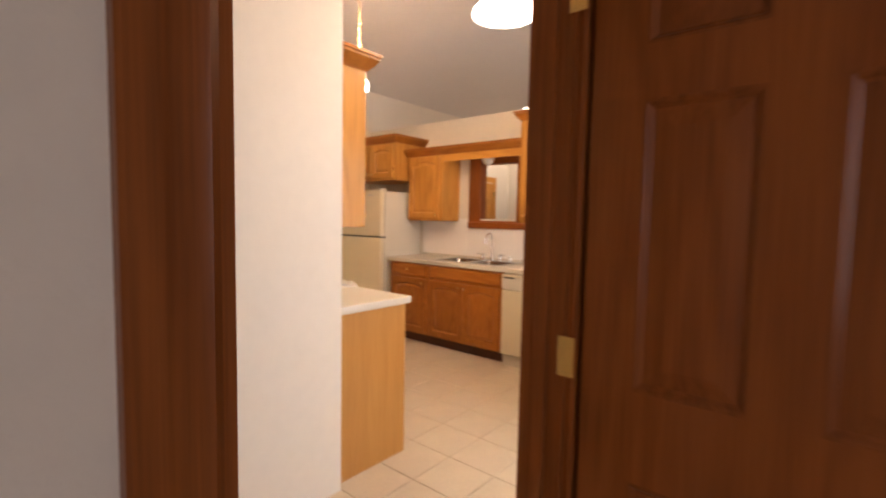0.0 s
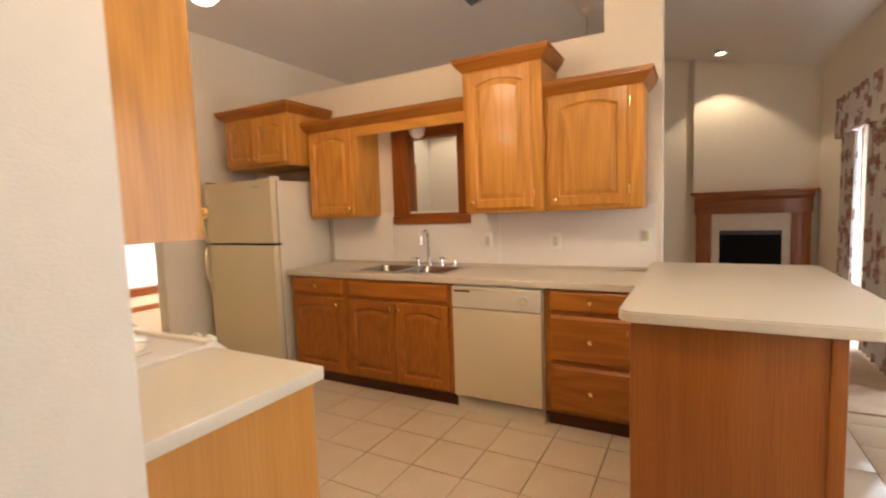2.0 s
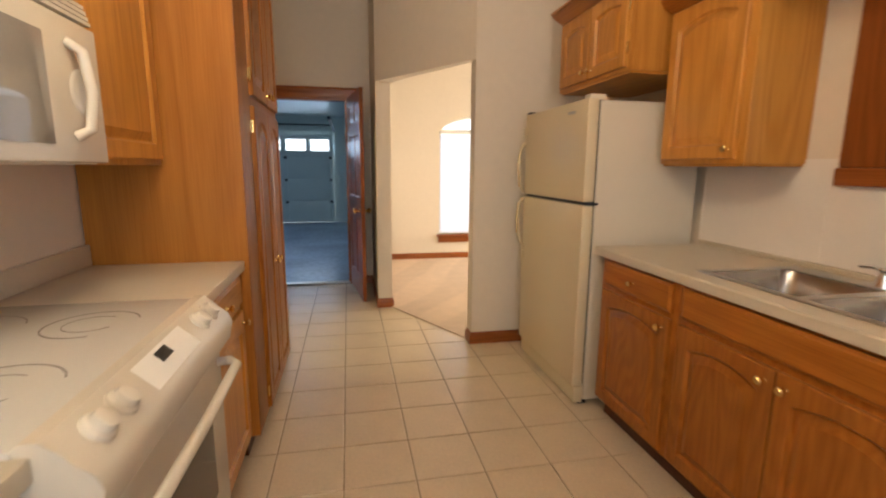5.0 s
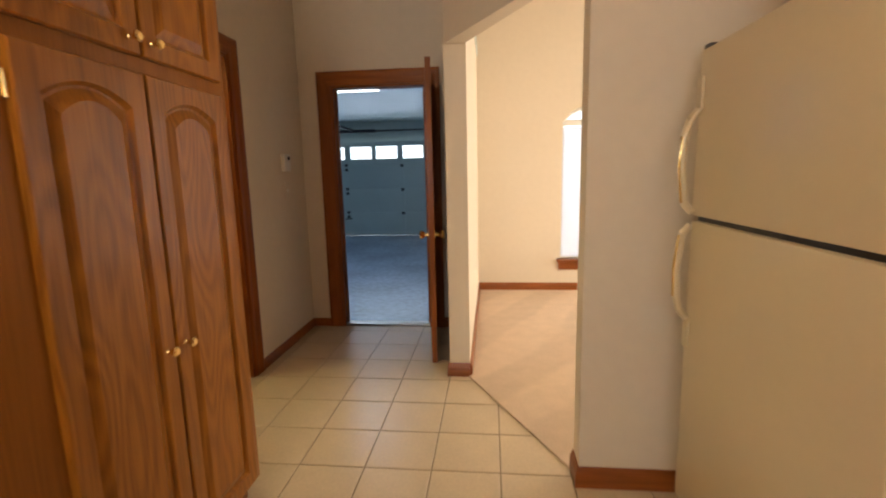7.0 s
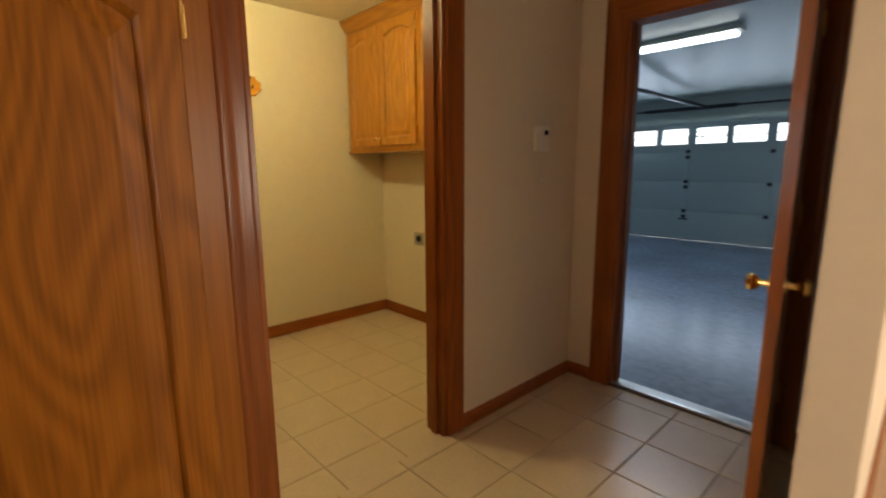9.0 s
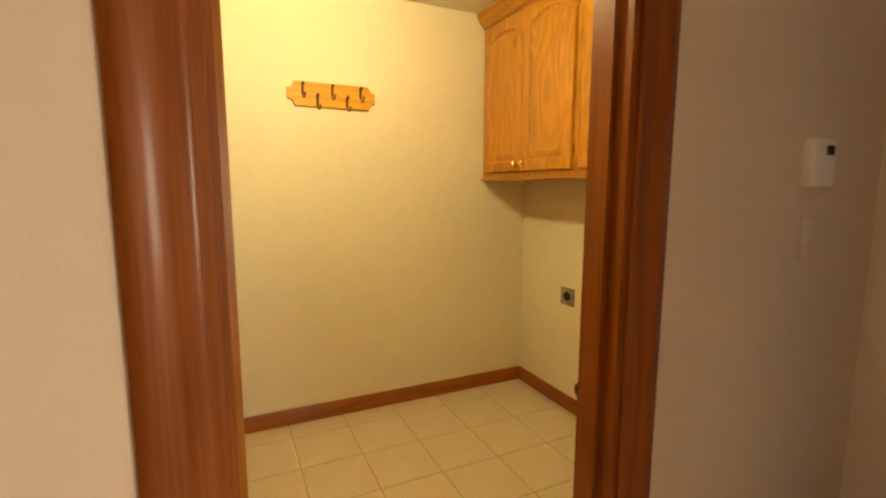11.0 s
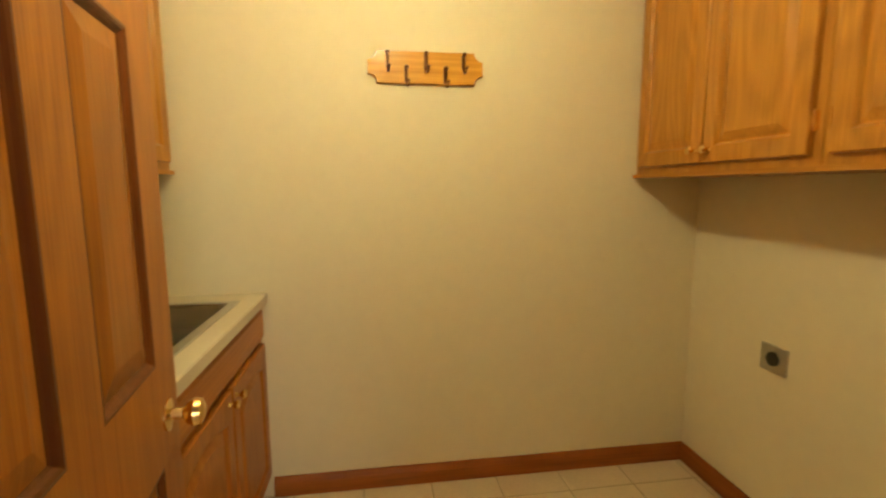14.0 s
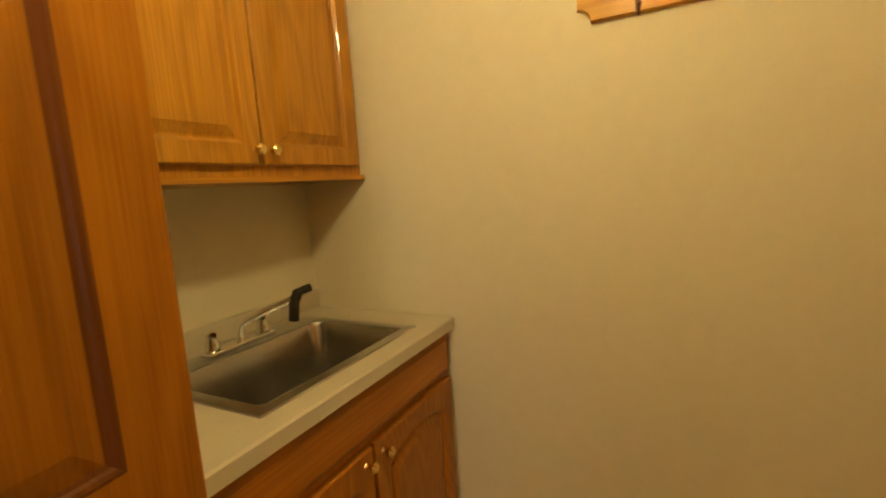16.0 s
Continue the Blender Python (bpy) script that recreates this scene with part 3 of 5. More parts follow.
# garage
bm = boxm(-7.6, -7.45, 4.72, 11.5, -0.06, 2.6)
bx(bm, -1.64, -1.5, 6.03, 11.5, -0.06, 2.6)
bx(bm, -1.66, -1.64, 4.72, 6.03, -0.06, 2.6)
bx(bm, -7.45, -6.925, 11.3, 11.5, -0.06, 2.6)
bx(bm, -2.23, -1.64, 11.3, 11.5, -0.06, 2.6)
bx(bm, -6.925, -2.23, 11.3, 11.5, 2.08, 2.6)
bx(bm, -7.45, -2.93, 4.722, 4.742, -0.06, 2.6)
setting("wall_garage", bm, garage_white)
setting("ceiling_garage", boxm(-7.6, -1.5, 4.72, 11.5, 2.5, 2.6), garage_white)

# ---- doors and trim ----
def panel_door(name, m, w, h, label, knob_side, mats, knobs=True, edge=None):
    """A six-panel door leaf; m lays x along its width from the hinge, y out of its face."""
    t = 0.036
    d = tagged(new(name), label, "door")
    d.matrix_basis = m
    bm = bmesh.new()
    s, mid = 0.11, 0.105
    pw = (w - 2 * s - mid) / 2
    rows = ((0.22, 0.80), (1.0, 1.61), (1.72, 1.91))
    cells = [(s + c * (pw + mid), z0, s + c * (pw + mid) + pw, z1) for c in (0, 1) for z0, z1 in rows]
    core = t / 2 - 0.011
    bx(bm, 0, w, -core, core, 0, h)
    for side in (1, -1):
        ya, yb = (core, t / 2) if side > 0 else (-t / 2, -core)
        for xa, xb in ((0, s), (s + pw, s + pw + mid), (w - s, w)):
            bx(bm, xa, xb, ya, yb, 0, h)
        for c in (0, 1):
            xa = s + c * (pw + mid)
            for za, zb in ((0, 0.22), (0.80, 1.0), (1.61, 1.72), (1.91, h)):
                bx(bm, xa, xa + pw, ya, yb, za, zb)
    leaf = mesh_object("leaf", bm, mats[2])
    leaf.parent = d
    for x0, z0, x1, z1 in cells:
        for side in (1, -1):
            p = None
            for nm, mat, loops in (("panel", mats[2], [(0.020, 0.001), (0.024, 0.002), (0.055, 0.0085), (0.058, 0.009)]),
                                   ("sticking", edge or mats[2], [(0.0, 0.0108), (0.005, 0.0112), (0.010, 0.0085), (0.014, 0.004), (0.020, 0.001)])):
                pb = bmesh.new()
                rings = [[pb.verts.new((x, side * (core + y), z)) for x, z in ((x0 + e, z0 + e), (x1 - e, z0 + e), (x1 - e, z1 - e), (x0 + e, z1 - e))] for e, y in loops]
                for a, b in zip(rings, rings[1:]):
                    for i in range(4):
                        pb.faces.new((a[i], a[(i + 1) % 4], b[(i + 1) % 4], b[i]))
                if nm == "panel":
                    pb.faces.new(rings[-1])
                q = mesh_object(nm, pb, mat, 8)
                q.parent = p or d
                p = q
    if knobs:
        for side in (1, -1):
            kb = lathe(bmesh.new(), [(0.032, 0), (0.032, 0.004), (0.012, 0.008), (0.011, 0.028), (0.022, 0.036), (0.029, 0.05), (0.026, 0.062), (0.012, 0.068)], (w - 0.065, side * t / 2, 0.885), (0, side, 0), 20)
            k = mesh_object("knob", kb, brass)
            k.parent = d
            tagged(k, "round polished brass door knob")
    for hz in (0.25, 1.05, 1.80):
        hb = boxm(-0.004, 0.032, t / 2, t / 2 + 0.002, hz - 0.045, hz + 0.045)
        tube(hb, [(-0.004, t / 2 + 0.004, hz - 0.047), (-0.004, t / 2 + 0.004, hz + 0.047)], 0.006, 8)
        k = mesh_object("hinge", hb, brass)
        k.parent = d
        tagged(k, "brass butt hinge")
    return d


def jamb(parent, m, w, h, depth, mats=None):
    mats = mats or trim_wood
    for x0, x1 in ((0, 0.018), (w - 0.018, w)):
        bm = boxm(x0, x1, -depth, 0, 0, h)
        xs = 0.018 if x0 == 0 else w - 0.03
        bx(bm, xs, xs + 0.012, -depth * 0.65, -depth * 0.35, 0, h - 0.03)
        bm.transform(m)
        part("side_jamb", bm, mats[2], parent)
    bm = boxm(0.018, w - 0.018, -depth, 0, h - 0.018, h)
    bm.transform(m)
    part("head_jamb", bm, mats[0], parent)


# entry door frame
f = tagged(new("door_1"), "dark-stained oak door frame with moulded casing", "", "", "structure")
m = placed((-4.07, -1.75, 0), (0, 1))
casing(f, m, 0.78, 2.03)
casing(f, placed((-3.29, -1.86, 0), (0, -1)), 0.78, 2.03, width=0.082)
jamb(f, m, 0.78, 2.03, 0.11)
for z in (0.25, 1.07, 1.86):
    part("hinge", boxm(-3.312, -3.3085, -1.886, -1.846, z - 0.045, z + 0.045), brass, f, "brass hinge leaf")
panel_door("entry_door", Matrix.Translation((-3.248, -1.885, 0.012)) @ Matrix.Rotation(radians(-90), 4, "Z"), 0.745, 2.01, "dark-stained six-panel oak door standing open in the entry", 1, trim_wood)
# laundry door frame
f = tagged(new("door_2"), "reddish oak door frame with moulded casing", "", "", "structure")
casing(f, placed((XL, 3.55, 0), (1, 0)), 0.835, 2.03)
casing(f, placed((-3.056, 2.715, 0), (-1, 0)), 0.835, 2.03)
jamb(f, placed((XL, 3.55, 0), (1, 0)), 0.835, 2.03, 0.12)
for z in (0.28, 1.05, 1.80):
    part("strike_hinge", boxm(-3.049, -3.012, 2.7335, 2.7365, z - 0.045, z + 0.045), brass, f, "brass hinge leaf")
ang = math.atan2(2.64 - 2.742, -3.85 + 3.07)
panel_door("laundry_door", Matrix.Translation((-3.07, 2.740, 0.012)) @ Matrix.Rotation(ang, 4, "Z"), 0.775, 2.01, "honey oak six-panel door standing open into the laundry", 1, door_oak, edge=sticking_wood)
# garage door frame and leaf
f = tagged(new("door_3"), "reddish oak door frame with a metal threshold", "", "", "structure")
casing(f, placed((-1.88, 4.6, 0), (0, -1)), 0.78, 2.02, width=0.112)
jamb(f, placed((-1.88, 4.6, 0), (0, -1)), 0.78, 2.02, 0.12)
part("threshold", boxm(-2.66, -1.88, 4.615, 4.70, 0.0, 0.018, bevel=0.004), steel, f, "worn aluminium threshold strip")
ang = math.atan2(3.775 - 4.575, -1.755 + 1.865)
panel_door("garage_side_door", Matrix.Translation((-1.865, 4.575, 0.012)) @ Matrix.Rotation(ang, 4, "Z"), 0.775, 2.01, "stained six-panel oak door standing open into the hall", 1, trim_wood)

# baseboards
for path, name in [
    ([(-1.64, 3.63), (-1.64, 4.6), (-1.78, 4.6)], "baseboard_hall_east"),
    ([(-2.772, 4.6), (XL, 4.6), (XL, 3.65)], "baseboard_hall_west"),
    ([(XL, 2.615), (XL, 2.46)], "baseboard_hall"),
    ([(-0.60, 2.59), (-1.015, 2.59), (-1.015, 2.71)], "baseboard_kitchen"),
    ([(-1.51, 3.63), (-1.64, 3.63), (-1.64, 3.66)], "baseboard_column"),
    ([(-1.51, 5.88), (-1.51, 3.63)], "baseboard_nook_west"),
    ([(1.95, 5.88), (-1.51, 5.88)], "baseboard_nook"),
    ([(-4.8, 4.57), (-4.8, 2.62)], "baseboard_laundry_west"),
    ([(-3.056, 4.57), (-4.8, 4.57)], "baseboard_laundry"),
]:
    p = [(x, y, 0.002) for x, y in path[::-1]]
    setting(name, sweep(bmesh.new(), [(o_, u_ * 0.78) for o_, u_ in BASE] if name in ("baseboard_hall_west", "baseboard_hall") else BASE, p), trim_wood[1 if abs(path[0][0] - path[1][0]) < 0.1 else 0])

# ---- kitchen: sink side ----
S = lambda y, z, x=-0.61: placed((x, y, z), (-1, 0))     # fronts facing the aisle; width runs towards the fridge


def base_cabinet(y0, y1, label, fronts, low=False):
    w = y1 - y0
    c = thing("base_cabinet", (-0.3, (y0 + y1) / 2, 0), label, "cabinet", "sink side base cabinets")
    m = S(y0, 0)
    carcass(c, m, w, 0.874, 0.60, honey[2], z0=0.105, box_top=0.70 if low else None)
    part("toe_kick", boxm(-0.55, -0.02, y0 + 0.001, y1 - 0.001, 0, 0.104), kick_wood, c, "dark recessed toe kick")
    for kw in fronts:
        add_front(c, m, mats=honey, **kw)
    return c


base_cabinet(0.93, 1.50, "oak base cabinet with one drawer over a door", [
    dict(x=0.03, z=0.735, w=0.51, h=0.125, grain=1, style="drawer", knob=(0.255, 0.062)),
    dict(x=0.03, z=0.125, w=0.51, h=0.585, arch=0.03, knob=(0.04, 0.54))])
base_cabinet(0.005, 0.93, low=True, label="oak sink base cabinet with two doors under a false drawer", fronts=[
    dict(x=0.03, z=0.735, w=0.865, h=0.125, grain=1, style="drawer"),
    dict(x=0.03, z=0.125, w=0.43, h=0.585, arch=0.03, knob=(0.395, 0.54)),
    dict(x=0.465, z=0.125, w=0.43, h=0.585, arch=0.03, knob=(0.035, 0.54))])
base_cabinet(-1.20, -0.625, "oak drawer base cabinet with three drawers", [
    dict(x=0.06, z=0.735, w=0.48, h=0.125, grain=1, style="drawer", knob=(0.24, 0.062)),
    dict(x=0.06, z=0.43, w=0.48, h=0.28, grain=1, style="drawer", knob=(0.24, 0.14)),
    dict(x=0.06, z=0.125, w=0.48, h=0.28, grain=1, style="drawer", knob=(0.24, 0.14))])

# dishwasher
d = thing("dishwasher", (-0.3, -0.31, 0), "almond built-in dishwasher with a control strip", "dishwasher")
part("tub", boxm(-0.60, -0.02, -0.618, -0.002, 0.09, 0.868), almond, d)
part("door_panel", boxm(-0.645, -0.60, -0.612, -0.008, 0.118, 0.715, bevel=0.006), almond, d)
cp = part("control_panel", boxm(-0.65, -0.60, -0.612, -0.008, 0.722, 0.862, bevel=0.006), bisque, d, "almond control strip")
part("handle_slot", boxm(-0.655, -0.648, -0.60, -0.02, 0.842, 0.858, bevel=0.002), almond, cp)
part("vent_grille", boxm(-0.653, -0.648, -0.14, -0.03, 0.826, 0.838), black, cp, "dark vent slot")
part("dial", lathe(bmesh.new(), [(0.026, 0), (0.024, 0.012), (0.02, 0.014)], (-0.65, -0.50, 0.785), (-1, 0, 0)), almond, cp)
for k in range(4):
    part("button", boxm(-0.654, -0.649, -0.42 + 0.03 * k, -0.397 + 0.03 * k, 0.775, 0.79), almond, cp)
part("kick_plate", boxm(-0.60, -0.57, -0.612, -0.008, 0.0, 0.112, bevel=0.003), bisque, d)

# worktop with a double-bowl sink
SY0, SY1, SX0, SX1 = 0.10, 0.93, -0.545, -0.07
w = thing("worktop", (-0.3, 0.2, 0.876), "beige laminate worktop with a low upstand", "worktop")
part("upstand", boxm(-0.022, -0.002, -1.215, 1.545, 0.916, 0.935, bevel=0.003), laminate, w)


def bowl(bm, x0, x1, y0, y1, z, depth, r=0.05, taper=0.02):
    """A rounded bowl hanging below z."""
    def ring(d, zz, rr):
        out = []
        for cx, cy, a0 in ((x1 - d - rr, y1 - d - rr, 0), (x0 + d + rr, y1 - d - rr, 90), (x0 + d + rr, y0 + d + rr, 180), (x1 - d - rr, y0 + d + rr, 270)):
            for k in range(5):
                a = radians(a0 + 22.5 * k)
                out.append(bm.verts.new((cx + rr * math.cos(a), cy + rr * math.sin(a), zz)))
        return out
    rings = [ring(-0.012, z, r), ring(0, z - 0.002, r), ring(0.004, z - 0.01, r), ring(taper, z - depth + 0.02, r), ring(taper + 0.025, z - depth, r)]
    for a, b in zip(rings, rings[1:]):
        for i in range(20):
            bm.faces.new((a[i], a[(i + 1) % 20], b[(i + 1) % 20], b[i]))
    bm.faces.new(rings[-1])
    return bm


def rim_bm(x0, x1, y0, y1, holes, z0, z1):
    """A flat sink rim with rectangular holes cut along y."""
    bm = bmesh.new()
    hx0, hx1 = holes[0][0], holes[0][1]
    bx(bm, x0, hx0, y0, y1, z0, z1, 0.002)
    bx(bm, hx1, x1, y0, y1, z0, z1, 0.002)
    ys = [y0] + [v for h in holes for v in (h[2], h[3])] + [y1]
    for a, b in zip(ys[::2], ys[1::2]):
        bx(bm, hx0, hx1, a, b, z0, z1)
    return bm


def cut_slab(x0, x1, y0, y1, hole, z0, z1):
    """One slab with a rectangular cut-out, its upper outer edge eased."""
    hx0, hx1, hy0, hy1 = hole
    bm = bmesh.new()
    e = 0.005
    def ring(a0, a1, b0, b1, z):
        return [bm.verts.new(p_) for p_ in ((a0, b0, z), (a1, b0, z), (a1, b1, z), (a0, b1, z))]
    loops = [ring(hx0, hx1, hy0, hy1, z0), ring(x0, x1, y0, y1, z0), ring(x0, x1, y0, y1, z1 - e), ring(x0 + e, x1 - e, y0 + e, y1 - e, z1), ring(hx0, hx1, hy0, hy1, z1)]
    for a, b in zip(loops, loops[1:] + loops[:1]):
        for i in range(4):
            bm.faces.new((a[i], a[(i + 1) % 4], b[(i + 1) % 4], b[i]))
    return bm


part("slab", cut_slab(-0.64, -0.002, -1.215, 1.54, (SX0 + 0.02, SX1 - 0.02, SY0 + 0.02, SY1 - 0.02), 0.876, 0.916), laminate, w)
s = thing("kitchen_sink", (-0.3, 0.5, 0.916), "double-bowl stainless steel sink set in the worktop", "sink")
hb = [(-0.515, -0.15, 0.135, 0.50), (-0.515, -0.15, 0.535, 0.895)]
part("rim", rim_bm(SX0, SX1, SY0, SY1, hb, 0.916, 0.921), steel, s)
for h in hb:
    b = part("bowl", bowl(bmesh.new(), *h, 0.9195, 0.17), bowl_steel, s)
    part("drain", lathe(bmesh.new(), [(0.04, 0), (0.038, 0.003), (0.02, 0.003), (0.018, 0.001)], ((h[0] + h[1]) / 2, (h[2] + h[3]) / 2, 0.7505)), dark_metal, b)
fa = thing("kitchen_faucet", (-0.11, 0.47, 0.921), "chrome gooseneck faucet with two lever handles", "faucet")
pts = [(-0.11, 0.47, 0.921), (-0.11, 0.47, 1.10)] + [(-0.11 - 0.06 + 0.06 * math.cos(a), 0.47, 1.13 + 0.075 * math.sin(a)) for a in [k * math.pi / 8 for k in range(9)]] + [(-0.232, 0.47, 1.10)]
part("spout", tube(bmesh.new(), pts, 0.013, 12), chrome, fa)
part("spout_base", lathe(bmesh.new(), [(0.03, 0), (0.026, 0.02), (0.016, 0.05)], (-0.11, 0.47, 0.921)), chrome, fa)
for dy in (-0.11, 0.11):
    h = part("handle", lathe(bmesh.new(), [(0.027, 0), (0.024, 0.02), (0.015, 0.045), (0.017, 0.06), (0.01, 0.068)], (-0.11, 0.47 + dy, 0.921)), chrome, fa)
    part("lever", tube(bmesh.new(), [(-0.11, 0.47 + dy, 0.98), (-0.13, 0.47 + dy * 1.3, 0.988), (-0.14, 0.47 + dy * 1.55, 0.985)], 0.007, 8), chrome, h)
part("side_spray", lathe(bmesh.new(), [(0.018, 0), (0.016, 0.02), (0.012, 0.05)], (-0.11, 0.24, 0.921)), chrome, fa)

setting("backsplash", boxm(-0.006, -0.001, -1.2, 1.56, 0.936, 1.36), backsplash, "smooth off-white laminate splashback")
bm = bmesh.new()
for y in (1.56, -0.10, 0.90, -0.87):
    bx(bm, -0.009, -0.006, y - 0.006, y + 0.006, 0.936, 1.36)
setting("trim_backsplash", bm, backsplash, "thin off-white joint strips")

# hatch frame over the sink
hf = tagged(new("window_1"), "reddish oak frame round the open hatch above the sink", "", "", "structure")
y0, y1, z0, z1 = P0, P1, PZ0, PZ1
part("jamb_side", boxm(-0.022, 0.09, y1 - 0.012, y1 + 0.15, z0 - 0.02, z1 + 0.1, bevel=0.005), trim_wood[2], hf)
part("jamb_side", boxm(-0.022, 0.09, y0 - 0.13, y0 + 0.012, z0 - 0.02, z1 + 0.1, bevel=0.005), trim_wood[2], hf)
part("head", boxm(-0.021, 0.089, y0 + 0.013, y1 - 0.013, z1 - 0.02, z1 + 0.1, bevel=0.004), trim_wood[1], hf)
part("sill", boxm(-0.035, 0.095, y0 - 0.09, y1 + 0.155, z0 - 0.09, z0 - 0.02, bevel=0.01), trim_wood[1], hf)
part("stool", boxm(-0.028, 0.094, y0 + 0.013, y1 - 0.013, z0 - 0.02, z0 - 0.001, bevel=0.004), trim_wood[1], hf)


# upper cabinets
def upper(y0, y1, z0, z1, x, fronts, label, crown_path=None, group="sink side wall cabinets"):
    c = thing("wall_cabinet", (x / 2, (y0 + y1) / 2, z0), label, "cabinet", group)
    m = S(y0, z0, x)
    carcass(c, m, y1 - y0, z1 - z0, -x - 0.002, oak[2])
    part("bottom_panel", boxm(x + 0.01, -0.004, y0 + 0.01, y1 - 0.01, z0 - 0.012, z0), oak[1], c)
    for kw in fronts:
        add_front(c, m, **kw)
    if crown_path:
        part("crown", sweep(bmesh.new(), CROWN, [(px, py, z1 - 0.02) for px, py in crown_path]), honey[1], c)
    return c


UX = -0.31
upper(1.01, 1.53, 1.34, 2.08, UX, [dict(x=0.04, z=0.02, w=0.46, h=0.69, arch=0.035, knob=(0.03, 0.04), hinge=0.462)],
      "single-door honey oak wall cabinet with an arched panel")
upper(-0.555, 0.005, 1.345, 2.32, UX - 0.05, [dict(x=0.07, z=0.02, w=0.45, h=0.92, arch=0.035, knob=(0.42, 0.04), hinge=-0.004)],
      "tall honey oak wall cabinet with one arched door", [(-0.002, 0.005), (UX - 0.05, 0.005), (UX - 0.05, -0.555), (-0.002, -0.555)])
upper(-1.15, -0.557, 1.345, 2.09, UX, [dict(x=0.085, z=0.02, w=0.475, h=0.70, arch=0.035, knob=(0.44, 0.04), hinge=-0.004)],
      "honey oak wall cabinet with one arched door", [(UX, -0.557), (UX, -1.15), (-0.002, -1.15)])
OFX = -0.505
upper(1.56, 2.35, 1.80, 2.24, OFX, [dict(x=0.03, z=0.02, w=0.36, h=0.38, arch=0.02, knob=(0.33, 0.04), hinge=-0.004), dict(x=0.40, z=0.02, w=0.36, h=0.38, arch=0.02, knob=(0.03, 0.04), hinge=0.364)],
      "short two-door oak cabinet above the refrigerator", [(-0.002, 2.35), (OFX, 2.35), (OFX, 1.56), (-0.002, 1.56)])
v = thing("valance", (UX + 0.05, 0.5, 1.98), "oak valance board bridging the wall cabinets over the sink", "valance")
part("board", boxm(UX - 0.004, UX + 0.016, 0.007, 1.018, 1.985, 2.08), oak[1], v)
part("crown", sweep(bmesh.new(), CROWN, [(-0.002, 1.53, 2.06), (UX, 1.53, 2.06), (UX, 0.007, 2.06)]), honey[1], v)
g = thing("sink_light", (-0.18, 0.5, 2.06), "small opal globe light under the valance", "lamp")
part("globe", lathe(bmesh.new(), [(0.03, 0.0), (0.035, -0.015), (0.06, -0.05), (0.066, -0.085), (0.055, -0.12), (0.03, -0.142), (0.005, -0.148)], (-0.18, 0.5, 2.075), n=24), frosted, g)
part("bracket", boxm(-0.30, -0.03, 0.44, 0.56, 2.075, 2.095), white_plastic, g)

# switch plates and wall phone jack
for y, z, nm in ((-0.535, 1.112, "light_switch"), (-0.005, 1.114, "outlet")):
    o = thing(nm, (-0.006, y, z), "ivory wall plate on the splashback", "switch")
    part("plate", boxm(-0.014, -0.0065, y - 0.038, y + 0.038, z - 0.06, z + 0.06, bevel=0.002), white_plastic, o)
    part("toggle", boxm(-0.02, -0.014, y - 0.016, y + 0.016, z - 0.034, z + 0.034, bevel=0.002), bisque, o)
o = thing("phone_plate", (-0.006, -1.14, 1.137), "ivory wall phone plate with a small jack", "wall plate")
part("plate", boxm(-0.014, -0.0065, -1.175, -1.105, 1.077, 1.197, bevel=0.002), white_plastic, o)
part("jack", boxm(-0.032, -0.014, -1.158, -1.122, 1.115, 1.18, bevel=0.005), almond, o)

# peninsula
p = thing("peninsula", (-0.8, -1.5, 0), "oak peninsula cabinet with a plain end panel", "cabinet")
part("body", boxm(-1.52, -0.004, -1.80, -1.235, 0.10, 0.93), honey[2], p)
part("end_panel", boxm(-1.535, -1.52, -1.815, -1.22, 0.0, 0.932, bevel=0.003), panel_red, p)
part("corner_strip", boxm(-1.545, -1.515, -1.845, -1.80, 0.0, 0.932, bevel=0.008), panel_red, p)
part("toe_kick", boxm(-1.53, -0.66, -1.80, -1.27, 0.0, 0.099), kick_wood, p)
m = placed((-1.52, -1.233, 0), (0, 1))
for k in range(2):
    add_front(p, m, x=0.02 + 0.40 * k, z=0.125, w=0.38, h=0.60, arch=0.03, knob=(0.35 if k == 0 else 0.03, 0.54), hinge=None)
    add_front(p, m, x=0.02 + 0.40 * k, z=0.75, w=0.38, h=0.15, grain=0, style="drawer", knob=(0.19, 0.07))


def round_slab(x0, x1, y0, y1, z0, z1, r):
    pts = []
    for cx, cy, a0 in ((x1 - 0.01, y1 - 0.01, 0), (x0 + r, y1 - r, 90), (x0 + r, y0 + r, 180), (x1 - r, y0 + r, 270)):
        rr = 0.01 if a0 == 0 else r
        for k in range(7):
            a = radians(a0 + 15 * k)
            pts.append((cx + rr * math.cos(a), cy + rr * math.sin(a)))
    bm = prism(bmesh.new(), pts, z0, z1)
    es = [e for e in bm.edges if abs(e.verts[0].co.z - e.verts[1].co.z) < 1e-6]
    bmesh.ops.bevel(bm, geom=es, offset=0.006, segments=2, affect="EDGES")
    return bm


part("counter_top", round_slab(-1.575, -0.002, -2.05, -1.237 + 0.06, 0.934, 0.975, 0.06), laminate, p, "beige laminate top with rounded corners")

